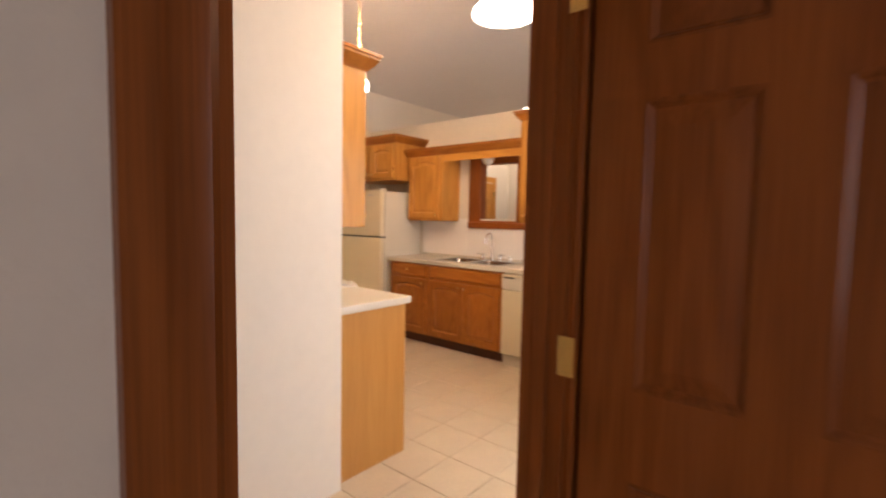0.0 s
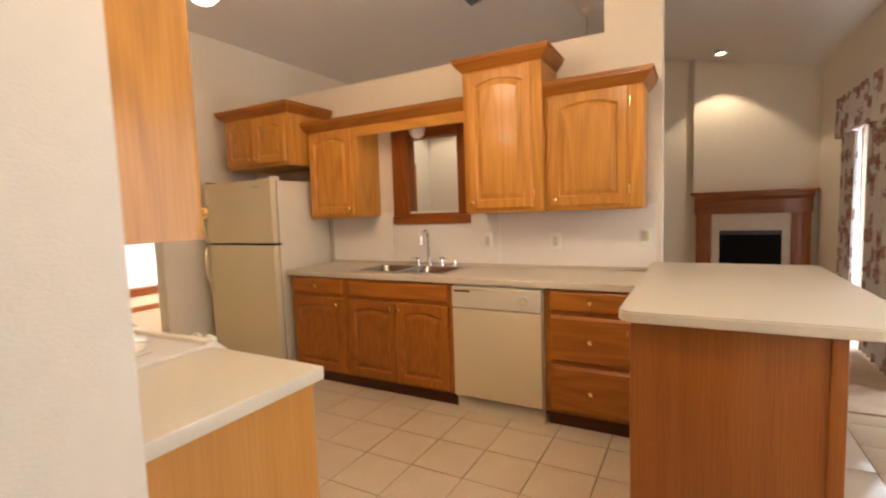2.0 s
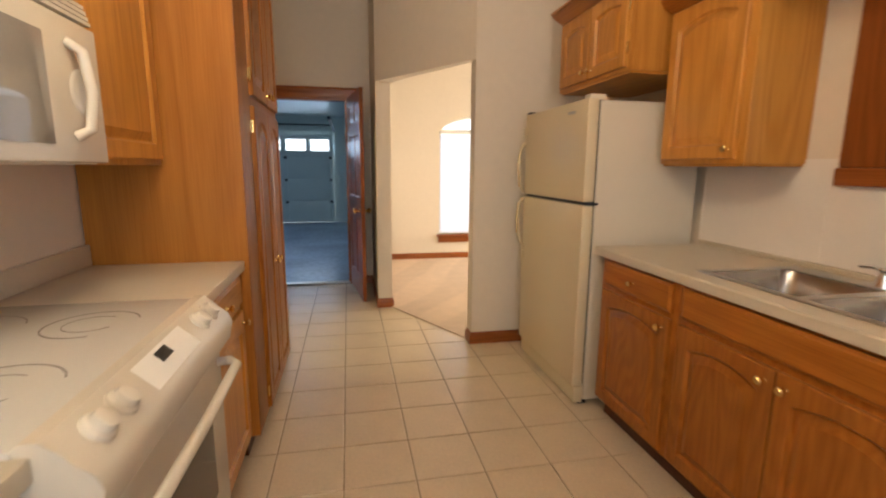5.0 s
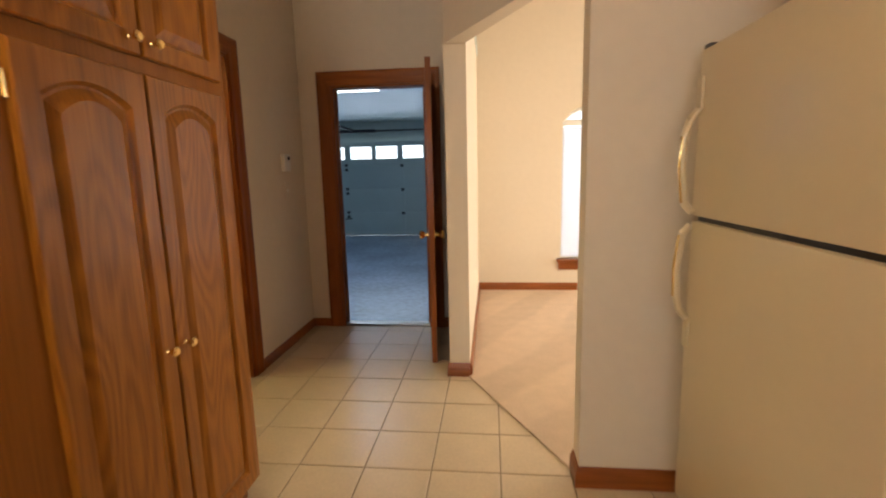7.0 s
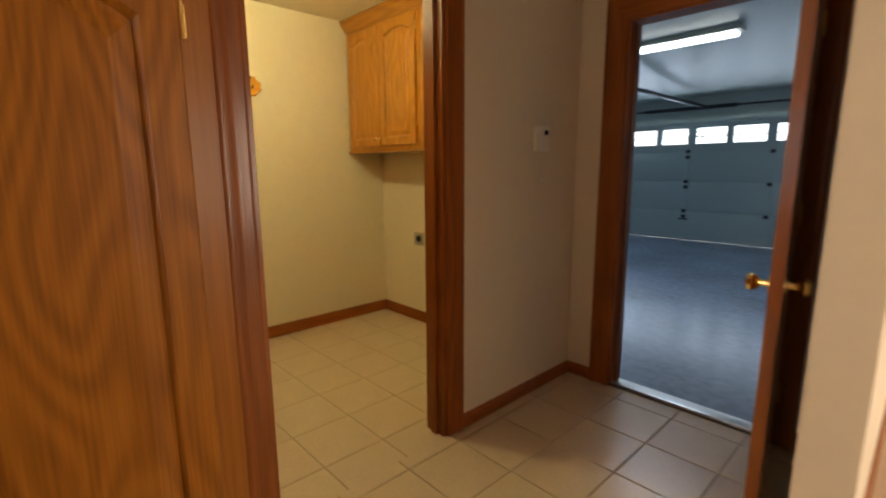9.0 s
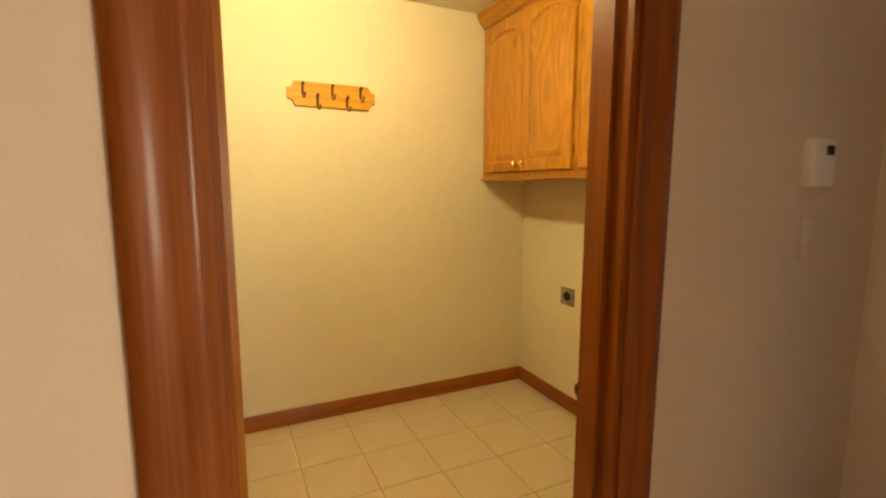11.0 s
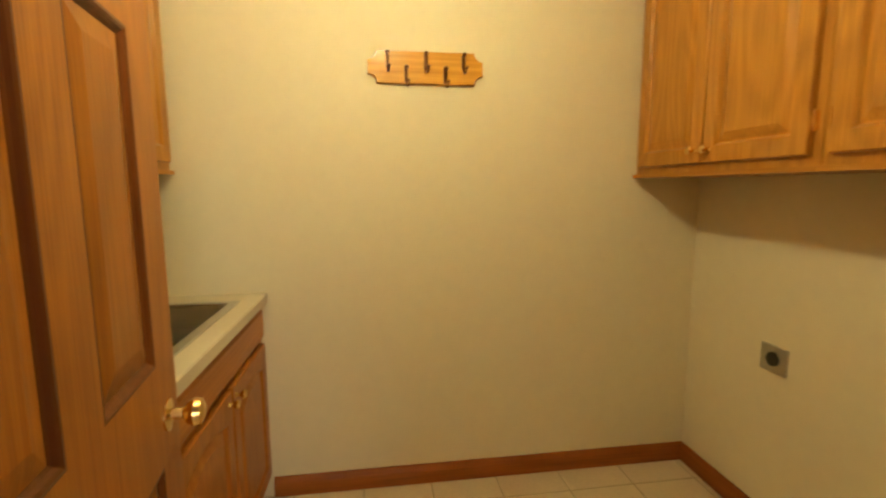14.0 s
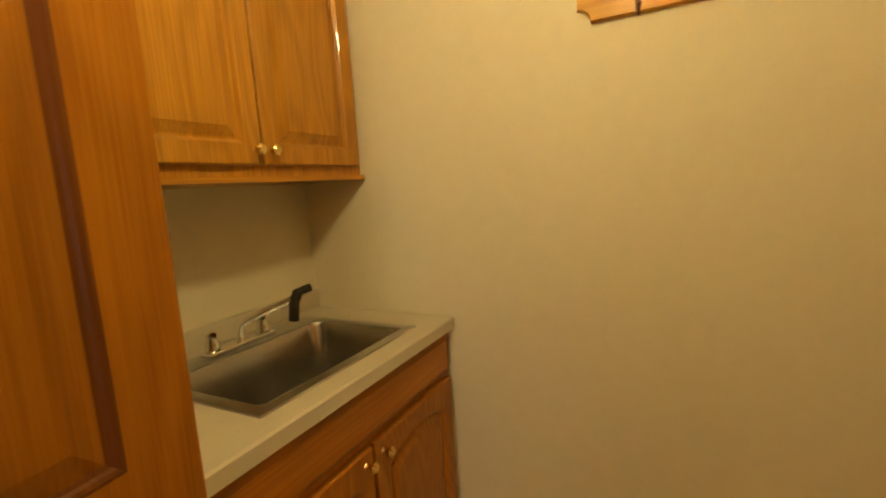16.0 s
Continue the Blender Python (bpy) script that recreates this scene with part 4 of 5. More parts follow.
# refrigerator
r = thing("refrigerator", (-0.35, 1.95, 0), "almond top-freezer refrigerator with long curved handles", "refrigerator")
FY0, FY1, FX = 1.585, 2.425, -0.632
part("body", boxm(FX, -0.04, FY0, FY1, 0.03, 1.655, bevel=0.008), bisque, r)
fd = part("freezer_door", boxm(FX - 0.07, FX - 0.008, FY0, FY1, 1.140, 1.665, bevel=0.012), almond, r)
rd = part("fridge_door", boxm(FX - 0.07, FX - 0.008, FY0, FY1, 0.115, 1.124, bevel=0.012), almond, r)
part("gasket", boxm(FX - 0.05, FX, FY0 + 0.01, FY1 - 0.01, 0.125, 1.66), black, r, "dark door gasket")
part("kick_grille", boxm(FX - 0.05, FX, FY0 + 0.01, FY1 - 0.01, 0.012, 0.105, bevel=0.004), almond, r)
for hy in (FY0 + 0.05, FY1 - 0.05):
    part("foot", boxm(FX - 0.02, FX + 0.03, hy - 0.03, hy + 0.03, 0, 0.03), black, r)
HX = FX - 0.07


def fridge_handle(z_out, z_join, door):
    """A bowed strap from its foot beside the door gap (z_join) to its far end, with a plate at the far end and a bright inlay."""
    d = 1 if z_out > z_join else -1
    ln = abs(z_out - z_join)
    pts = [(HX - 0.004, FY1 - 0.022, z_out), (HX - 0.030, FY1 - 0.022, z_out - d * 0.03), (HX - 0.044, FY1 - 0.024, z_out - d * ln * 0.25), (HX - 0.048, FY1 - 0.026, z_out - d * ln * 0.55), (HX - 0.036, FY1 - 0.026, z_join + d * 0.03), (HX - 0.010, FY1 - 0.026, z_join)]
    bm = bmesh.new()
    for a, b in zip(pts, pts[1:]):
        tube(bm, [a, b], 0.012, 10)
    h = part("handle", bm, almond, door, "long bowed almond handle")
    part("end_plate", boxm(HX - 0.008, HX, FY1 - 0.045, FY1 - 0.004, min(z_out, z_out + d * 0.10), max(z_out, z_out + d * 0.10), bevel=0.003), almond, h)
    part("inlay", tube(bmesh.new(), [(p[0] - 0.010, p[1] - 0.004, p[2]) for p in pts[2:5]], 0.005, 8), brass, h, "bright metal inlay strip")


fridge_handle(1.48, 1.155, fd)
fridge_handle(0.79, 1.11, rd)
part("top_hinge", boxm(HX + 0.005, FX + 0.02, FY1 - 0.05, FY1 - 0.01, 1.665, 1.678, bevel=0.003), dark_metal, r)
part("centre_hinge", boxm(HX + 0.004, FX + 0.01, FY0 - 0.012, FY0 + 0.05, 1.126, 1.138), dark_metal, r, "small steel centre hinge")
part("hinge_cap", boxm(FX - 0.06, FX + 0.03, FY0 + 0.005, FY0 + 0.07, 1.655, 1.685, bevel=0.006), bisque, r)
part("badge", boxm(FX - 0.073, FX - 0.069, 1.72, 1.80, 1.60, 1.615), steel, fd, "small metal badge")

# ---- kitchen: range side ----
W = lambda y, z, x=-2.30: placed((x, y, z), (1, 0))      # fronts facing the aisle; width runs towards the entry
RY0, RY1 = 0.06, 0.82
for y0, y1, lab in ((-0.445, RY0 - 0.004, "oak base cabinet with a plain end panel beside the range"), (RY1 + 0.004, 1.436, "oak base cabinet between range and pantry")):
    c = thing("base_cabinet", (-2.6, (y0 + y1) / 2, 0), lab, "cabinet", "range side base cabinets")
    m = W(y1, 0, -2.365)
    carcass(c, m, y1 - y0, 0.874, 0.56, oak[2], z0=0.10)
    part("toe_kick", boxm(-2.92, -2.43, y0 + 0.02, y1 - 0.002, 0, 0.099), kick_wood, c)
    if y0 < 0:
        part("end_panel", boxm(-2.86, -2.37, y0 - 0.006, y0 + 0.0, 0.0, 0.874), panel_oak, c)
    ww = y1 - y0 - 0.06
    add_front(c, m, 0.03, 0.735, ww, 0.125, 1, style="drawer", knob=(ww / 2, 0.062))
    add_front(c, m, 0.03, 0.125, ww, 0.585, 2, arch=0.03, knob=(0.04, 0.54))
    t = thing("worktop", (-2.6, (y0 + y1) / 2, 0.876), "beige laminate worktop beside the range", "worktop")
    part("slab", boxm(-2.86 if y0 < 0 else -2.925, -2.335, y0 - 0.02 if y0 < 0 else y0, y1, 0.876, 0.916, bevel=0.005), laminate, t)
    part("upstand", boxm(-2.928, -2.908, y0 if y0 > 0 else -0.45, y1, 0.917, 1.0, bevel=0.003), laminate, t)

rg = thing("electric_range", (-2.6, 0.44, 0), "bisque slide-in electric range with a glass top", "range")
part("body", boxm(-2.90, -2.31, RY0, RY1, 0.02, 0.90), bisque, rg)
ct = part("cooktop", boxm(-2.905, -2.335, RY0 - 0.006, RY1 + 0.006, 0.912, 0.926, bevel=0.003), glass_top, rg, "pale ceramic glass cooktop")


def ring_bm(cx, cy, r, a0=0, a1=360, wd=0.004, z=0.9275):
    bm = bmesh.new()
    n = 40
    prev = None
    for k in range(n + 1):
        a = radians(a0 + (a1 - a0) * k / n)
        cur = [bm.verts.new((cx + q * math.cos(a), cy + q * math.sin(a), zz)) for q, zz in ((r - wd / 2, z), (r + wd / 2, z), (r + wd / 2, z - 0.001), (r - wd / 2, z - 0.001))]
        if prev:
            for i in range(4):
                bm.faces.new((prev[i], prev[(i + 1) % 4], cur[(i + 1) % 4], cur[i]))
        prev = cur
    return bm


for cx, cy, rr in ((-2.50, 0.26, 0.115), (-2.50, 0.62, 0.10), (-2.76, 0.26, 0.08), (-2.76, 0.62, 0.105)):
    part("burner_ring", ring_bm(cx, cy, rr, 20, 290), ring_print, ct, "grey printed burner ring")
    part("burner_ring", ring_bm(cx, cy, rr * 0.6, 60, 330, 0.002), ring_print, ct, "grey printed burner ring")
cb = bmesh.new()
prof = [(-2.335, 0.926), (-2.325, 0.935), (-2.30, 0.935), (-2.235, 0.875), (-2.225, 0.85), (-2.235, 0.80), (-2.31, 0.79)]
va = [cb.verts.new((x, RY0 - 0.004, z)) for x, z in prof]
vb = [cb.verts.new((x, RY1 + 0.004, z)) for x, z in prof]
cb.faces.new(va)
cb.faces.new(vb)
for i in range(len(prof)):
    cb.faces.new((va[i], va[(i + 1) % len(prof)], vb[(i + 1) % len(prof)], vb[i]))
cpan = part("control_panel", cb, bisque, rg, "sloping front control panel")
nrm = Vector((0.06, 0, 0.065)).normalized()
for yk in (0.14, 0.22, 0.66, 0.74):
    c0 = Vector((-2.268, yk, 0.905))
    part("knob", lathe(bmesh.new(), [(0.030, 0), (0.028, 0.008), (0.022, 0.012), (0.020, 0.026), (0.012, 0.029)], c0, nrm, 18), bisque, cpan, "bisque range knob")
def slant(y0, y1, s0, s1, lift):
    a, bb = Vector((-2.30, 0, 0.935)), Vector((-2.235, 0, 0.875))
    bm = bmesh.new()
    q = []
    for s_ in (s0, s1):
        p_ = a + (bb - a) * s_
        for yy in (y0, y1):
            q.append((p_.x, yy, p_.z))
    lo = [bm.verts.new(Vector(v_) + nrm * 0.0005) for v_ in q]
    hi = [bm.verts.new(Vector(v_) + nrm * lift) for v_ in q]
    for f_ in ((0, 1, 3, 2),):
        bm.faces.new([hi[i] for i in f_])
        bm.faces.new([lo[i] for i in f_])
    for i, j in ((0, 1), (1, 3), (3, 2), (2, 0)):
        bm.faces.new((lo[i], lo[j], hi[j], hi[i]))
    return bm
part("display", slant(0.40, 0.46, 0.25, 0.55, 0.002), display_black, cpan, "small black clock display")
part("key_pad", slant(0.31, 0.57, 0.15, 0.9, 0.0012), white_plastic, cpan)
od = part("oven_door", boxm(-2.31, -2.265, RY0 + 0.004, RY1 - 0.004, 0.20, 0.785, bevel=0.008), bisque, rg)
part("window", boxm(-2.266, -2.262, RY0 + 0.14, RY1 - 0.14, 0.38, 0.62), display_black, od, "dark oven window")
part("handle", tube(bmesh.new(), [(-2.268, RY0 + 0.03, 0.735), (-2.23, RY0 + 0.035, 0.74), (-2.205, RY0 + 0.07, 0.74), (-2.20, 0.44, 0.74), (-2.205, RY1 - 0.07, 0.74), (-2.23, RY1 - 0.035, 0.74), (-2.268, RY1 - 0.03, 0.735)], 0.014, 12), bisque, od, "bisque bar handle")
part("storage_drawer", boxm(-2.31, -2.27, RY0 + 0.004, RY1 - 0.004, 0.04, 0.19, bevel=0.006), bisque, rg)
for yy in (RY0 + 0.05, RY1 - 0.05):
    part("foot", boxm(-2.36, -2.32, yy - 0.02, yy + 0.02, 0, 0.02), black, rg)
rg.matrix_basis = pose(-2.624, 0.44, 0)

mw = thing("microwave", (-2.7, 0.44, 1.31), "bisque over-range microwave with an oval handle", "microwave")
part("case", boxm(-2.925, -2.56, RY0, RY1, 1.315, 1.72, bevel=0.006), bisque, mw)
md = part("door", boxm(-2.56, -2.53, RY0 + 0.003, RY1 - 0.003, 1.32, 1.655, bevel=0.008), bisque, mw)
part("window", boxm(-2.531, -2.527, RY0 + 0.06, RY1 - 0.24, 1.36, 1.60, bevel=0.001), material("mw_glass", (0.28, 0.26, 0.23), 0.06, noise_scale=200, mix=0.05), md, "reflective door window")
part("handle", tube(bmesh.new(), [(-2.532, RY1 - 0.15, 1.38), (-2.505, RY1 - 0.13, 1.40), (-2.498, RY1 - 0.12, 1.49), (-2.505, RY1 - 0.13, 1.58), (-2.532, RY1 - 0.15, 1.60)], 0.013, 10), bisque, md, "curved bisque handle")
part("handle_recess", lathe(bmesh.new(), [(0.055, 0), (0.05, 0.004), (0.04, 0.004)], (-2.531, RY1 - 0.10, 1.49), (1, 0, 0), 24), bisque, md)
for k in range(4):
    part("vent_slat", boxm(-2.56, -2.535 - 0.004 * k, RY0 + 0.01, RY1 - 0.01, 1.664 + 0.014 * k, 1.673 + 0.014 * k), bisque, mw)


def west_upper(y0, y1, z0, z1, x, n, label, crown_path=None, name="wall_cabinet", mats=None):
    c = thing(name, (-2.8, (y0 + y1) / 2, z0), label, "cabinet", "range side wall cabinets")
    m = W(y1, z0, x)
    carcass(c, m, y1 - y0, z1 - z0, x + 2.928, oak[2])
    dw = (y1 - y0 - 0.04) / n
    for k in range(n):
        add_front(c, m, 0.02 + k * dw + 0.005, 0.02, dw - 0.01, z1 - z0 - 0.05, 2, arch=0.03 if z1 - z0 > 0.4 else 0.015, knob=((dw - 0.045) if k % 2 == 0 else 0.035, 0.04))
    if crown_path:
        part("crown", sweep(bmesh.new(), CROWN, [(px, py, z1 - 0.02) for px, py in crown_path]), honey[1], c)
    return c


west_upper(-0.43, RY0 - 0.002, 1.315, 2.13, -2.66, 1, "honey oak wall cabinet with a plain side by the passage", [(-2.66, RY0 - 0.002), (-2.66, -0.43), (-2.86, -0.43)][::-1])
west_upper(RY0, RY1, 1.73, 2.13, -2.60, 2, "short oak cabinet above the microwave")
west_upper(RY1 + 0.002, 1.436, 1.315, 2.13, -2.62, 1, "honey oak wall cabinet between microwave and pantry")

# pantry
PY0, PY1, PX = 1.44, 2.43, -2.315
pn = thing("pantry_cabinet", (-2.6, 1.94, 0), "tall glossy oak pantry cabinet with arched doors", "cabinet")
m = W(PY1, 0, PX)
carcass(pn, m, PY1 - PY0, 2.40, 0.61, pantry_body_dim, z0=0.10)
# Thin added sheet gives the kitchen side its brighter tone by colour.
part("side_panel", boxm(-2.925, PX - 0.003, PY0 - 0.0035, PY0 - 0.0002, 0.10, 2.375), side_oak_lit, pn)
part("toe_kick", boxm(-2.92, PX - 0.06, PY0 + 0.002, PY1 - 0.002, 0, 0.099), kick_wood, pn)
# Same oak darkened, so the doors' weak light sits in the colour.
pantry_wood = [honey[0], honey[1], wood("pantry_oak_dim", (0.135, 0.038, 0.003), (0.37, 0.135, 0.012), 2, ring=17, along=1.2, lo=0.21, hi=0.51, coat=0.14, gloss=0.12)]
for x, kx, hx in ((0.05, 0.325, -0.004), (0.42, 0.035, 0.366)):
    add_front(pn, m, x, 0.125, 0.362, 1.455, 2, arch=0.04, knob=(kx, 0.685), hinge=hx, mats=pantry_wood)
    add_front(pn, m, x, 1.625, 0.362, 0.685, 2, arch=0.03, knob=(kx, 0.04), hinge=hx, mats=pantry_wood)
part("crown", sweep(bmesh.new(), CROWN, [(-2.9, PY0, 2.38), (PX, PY0, 2.38), (PX, PY1, 2.38), (-2.9, PY1, 2.38)]), honey[1], pn)

# pendants
for x, y, pz in PENDANTS:
    l = thing("pendant_lamp", (x, y, pz), "lit white glass pendant hanging on a brass chain", "lamp", "kitchen pendants")
    if y > 0:
        part("shade", lathe(bmesh.new(), [(0.004, -0.068), (0.036, -0.058), (0.060, -0.032), (0.068, 0.0), (0.060, 0.034), (0.040, 0.055), (0.03, 0.06)], (x, y, pz), n=28), shade_glow, l, "glowing white glass globe")
    else:
        part("shade", lathe(bmesh.new(), [(0.175, 0.0), (0.17, 0.025), (0.14, 0.055), (0.10, 0.08), (0.07, 0.13), (0.055, 0.15), (0.05, 0.148), (0.06, 0.125), (0.09, 0.075), (0.13, 0.05), (0.16, 0.022), (0.165, 0.0)], (x, y, pz), n=28), shade_glow, l, "glowing white glass shade")
    part("cap", lathe(bmesh.new(), [(0.06, 0), (0.05, 0.03), (0.02, 0.05), (0.012, 0.08)], (x, y, pz + (0.145 if y < 0 else 0.055))), brass, l)
    top = RIDGE - SLOPE * abs(y - RIDGE_Y)
    ch = bmesh.new()
    z = pz + (0.22 if y < 0 else 0.13)
    k = 0
    while z < top - 0.05:
        a = (k % 2) * math.pi / 2
        tube(ch, [(x + 0.009 * math.cos(t_) * math.cos(a), y + 0.009 * math.cos(t_) * math.sin(a), z + 0.02 + 0.02 * math.sin(t_)) for t_ in [q * math.pi / 4 for q in range(9)]], 0.003, 5)
        z += 0.033
        k += 1
    part("chain", ch, brass, l)
    part("canopy", lathe(bmesh.new(), [(0.06, 0), (0.055, -0.02), (0.02, -0.035)], (x, y, top + 0.02)), brass, l)

# ---- hall ----
t = thing("thermostat", (XL, 4.23, 1.34), "small white wall thermostat with a dark display", "thermostat")
part("case", boxm(XL, XL + 0.028, 4.175, 4.285, 1.345, 1.475, bevel=0.005), white_plastic, t)
part("display", boxm(XL + 0.027, XL + 0.03, 4.235, 4.27, 1.43, 1.455), display_black, t, "dark display")
o = thing("light_switch", (XL, 4.23, 1.2), "ivory wall switch plate", "switch")
part("plate", boxm(XL, XL + 0.006, 4.20, 4.27, 1.14, 1.26, bevel=0.002), wall_paint, o)
part("toggle", boxm(XL + 0.006, XL + 0.016, 4.23, 4.24, 1.19, 1.21), white_plastic, o)

# ---- nook window ----
wd = tagged(new("window_2"), "arched window with a wooden sill and white blinds", "", "", "structure")
part("window_sill", boxm(WX0 - 0.04, WX1 + 0.04, 5.82, 5.99, WZ0 - 0.035, WZ0, bevel=0.006), trim_wood[0], wd)
part("apron", boxm(WX0 - 0.02, WX1 + 0.02, 5.86, 5.878, WZ0 - 0.12, WZ0 - 0.036, bevel=0.004), trim_wood[0], wd)
fb = bmesh.new()
pts = [(WX0 + 0.02, WZ0 + 0.01)] + [(WX0 + 0.02 + (WX1 - WX0 - 0.04) * k / 20, arch_z(WX0 + 0.02 + (WX1 - WX0 - 0.04) * k / 20) - 0.02) for k in range(21)] + [(WX1 - 0.02, WZ0 + 0.01)]
for a, b in zip(pts, pts[1:]):
    tube(fb, [(a[0], 5.98, a[1]), (b[0], 5.98, b[1])], 0.018, 6)
tube(fb, [(WX0, 5.98, WZ1 + 0.02), (WX1, 5.98, WZ1 + 0.02)], 0.022, 6)
tube(fb, [((WX0 + WX1) / 2, 5.98, WZ0), ((WX0 + WX1) / 2, 5.98, WZ1)], 0.018, 6)
part("window_frame", fb, white_plastic, wd)
pg = part("pane", boxm(WX0, WX1, 6.0, 6.004, WZ0, WTOP), pane_glass, wd)
pg.visible_shadow = False
bl = thing("window_blind", (0.29, 5.92, WZ1), "white horizontal slat blind drawn down over the window", "blind")
part("head_rail", boxm(WX0 + 0.01, WX1 - 0.01, 5.90, 5.95, WZ1 - 0.03, WZ1 + 0.015), white_plastic, bl)
sb = bmesh.new()
c_, s_ = math.cos(radians(58)) * 0.0125, math.sin(radians(58)) * 0.0125
vs = [sb.verts.new(p_) for p_ in ((WX0 + 0.012, -c_, -s_), (WX1 - 0.012, -c_, -s_), (WX1 - 0.012, 0, 0.002), (WX1 - 0.012, c_, s_), (WX0 + 0.012, c_, s_), (WX0 + 0.012, 0, 0.002))]
sb.faces.new((vs[0], vs[1], vs[2], vs[5]))
sb.faces.new((vs[5], vs[2], vs[3], vs[4]))
first = part("slat", sb, blind_white, bl)
zz = WZ0 + 0.03
first.matrix_basis = pose(0, 5.925, zz)
while zz < WZ1 - 0.06:
    zz += 0.026
    o = new("slat", first.data)
    o.parent, o.matrix_parent_inverse = bl, bl.matrix_basis.inverted()
    o.matrix_basis = pose(0, 5.925, zz)
part("bottom_rail", boxm(WX0 + 0.012, WX1 - 0.012, 5.912, 5.938, WZ0 + 0.004, WZ0 + 0.018), white_plastic, bl)
setting("backdrop_nook", boxm(-1.45, 5, 7.5, 7.55, -1, 5), sky_glow)

# ---- living room ----
fp = thing("fireplace", (4.5, -2.1, 0), "oak fireplace mantel with a dark firebox and stone surround", "fireplace")
part("shelf", boxm(4.28, 4.498, -2.83, -1.35, 1.44, 1.485, bevel=0.008), trim_wood[1], fp)
part("crown", sweep(bmesh.new(), CROWN, [(4.36, -1.40, 1.355), (4.36, -2.78, 1.355)]), trim_wood[1], fp)
part("frieze", boxm(4.38, 4.498, -2.78, -1.40, 1.17, 1.43), trim_wood[1], fp)
for ya, yb in ((-2.76, -2.56), (-1.62, -1.42)):
    part("pilaster", boxm(4.37, 4.498, ya, yb, 0.0, 1.17, bevel=0.006), trim_wood[2], fp)
sbm = boxm(4.45, 4.498, -2.56, -1.62, 0.93, 1.17)
bx(sbm, 4.45, 4.498, -2.56, -2.46, 0.0, 0.93)
bx(sbm, 4.45, 4.498, -1.72, -1.62, 0.0, 0.93)
part("surround", sbm, stone_surround, fp, "beige stone surround")
# Firebox drawn as a flat near-black slab, with no hollow behind it.
part("firebox", boxm(4.47, 4.498, -2.46, -1.72, 0.0, 0.93), flat_black, fp, "black firebox")
part("door_frame", boxm(4.462, 4.47, -2.46, -1.72, 0.87, 0.93), dark_metal, fp)
# Only the first can is known; the second is added, hidden by the partition.
for cx, cy in ((4.05, -1.69), (2.75, 1.75)):
    c = thing("recessed_light", (cx, cy, 3.3), "lit recessed ceiling light with a white ring", "lamp", "recessed ceiling lights")
    part("ring", lathe(bmesh.new(), [(0.095, -0.03), (0.085, -0.036), (0.07, 0.0), (0.095, 0.0)], (cx, cy, RIDGE - SLOPE * abs(cy - RIDGE_Y))), white_plastic, c)
    part("bulb", lathe(bmesh.new(), [(0.065, -0.028), (0.05, -0.032), (0.02, -0.034)], (cx, cy, RIDGE - SLOPE * abs(cy - RIDGE_Y))), can_glow, c)

fz = RIDGE - SLOPE * 0.13
fan = thing("ceiling_fan", (2.6, -0.26, 3.2), "ceiling fan hub hanging on a thin rod from the vault", "fan")
part("canopy", lathe(bmesh.new(), [(0.07, 0.02), (0.068, -0.02), (0.045, -0.06), (0.016, -0.075)], (2.6, -0.26, fz)), stone_surround, fan)
part("downrod", tube(bmesh.new(), [(2.6, -0.26, fz - 0.06), (2.6, -0.26, 3.24)], 0.012, 10), stone_surround, fan)
part("motor", lathe(bmesh.new(), [(0.03, 0.06), (0.06, 0.05), (0.13, 0.02), (0.14, -0.04), (0.10, -0.09), (0.05, -0.11)], (2.6, -0.26, 3.20), n=24), stone_surround, fan)


def drape_bm(x0, x1, y, z0, z1, waves, amp, seed):
    rnd = random.Random(seed)
    bm = bmesh.new()
    n = waves * 8
    ph = [rnd.uniform(0, 6.28) for _ in range(3)]
    for side in (0, 0.006):
        rows = []
        for j in range(9):
            z = z0 + (z1 - z0) * j / 8
            row = []
            for i in range(n + 1):
                f = i / n
                w_ = amp * math.sin(6.283 * waves * f + 0.5 * math.sin(3 * f + ph[0]) + 0.25 * math.sin(j * 0.9 + ph[1])) * (1.15 - 0.3 * j / 8)
                row.append(bm.verts.new((x0 + (x1 - x0) * f, y + w_ + side, z + 0.01 * math.sin(9 * f + ph[2]) * (j == 0))))
            rows.append(row)
        for a, b in zip(rows, rows[1:]):
            for i in range(n):
                bm.faces.new((a[i], a[i + 1], b[i + 1], b[i]))
    return bm


cu = thing("curtains", (2.0, -2.75, 0), "floral print curtains under a gathered valance", "curtain")
part("panel", drape_bm(2.22, 2.74, -2.72, 0.02, 2.15, 6, 0.03, 1), drape, cu)
part("panel", drape_bm(0.75, 1.92, -2.72, 0.02, 2.15, 11, 0.035, 2), drape, cu)
part("valance", drape_bm(0.6, 2.80, -2.68, 1.95, 2.33, 20, 0.03, 3), drape, cu, "gathered floral valance")
part("rod", tube(bmesh.new(), [(0.56, -2.73, 2.27), (2.84, -2.73, 2.27)], 0.012, 8), brass, cu)
wd = tagged(new("window_3"), "white framed patio door", "", "", "structure")
fbm = boxm(0.55, 0.61, -2.93, -2.87, 0, 2.1)
bx(fbm, 2.59, 2.65, -2.93, -2.87, 0, 2.1)
bx(fbm, 0.61, 2.59, -2.93, -2.87, 2.04, 2.1)
bx(fbm, 0.61, 2.59, -2.93, -2.87, 0, 0.06)
bx(fbm, 1.57, 1.63, -2.93, -2.87, 0.06, 2.04)
part("frame", fbm, white_plastic, wd)
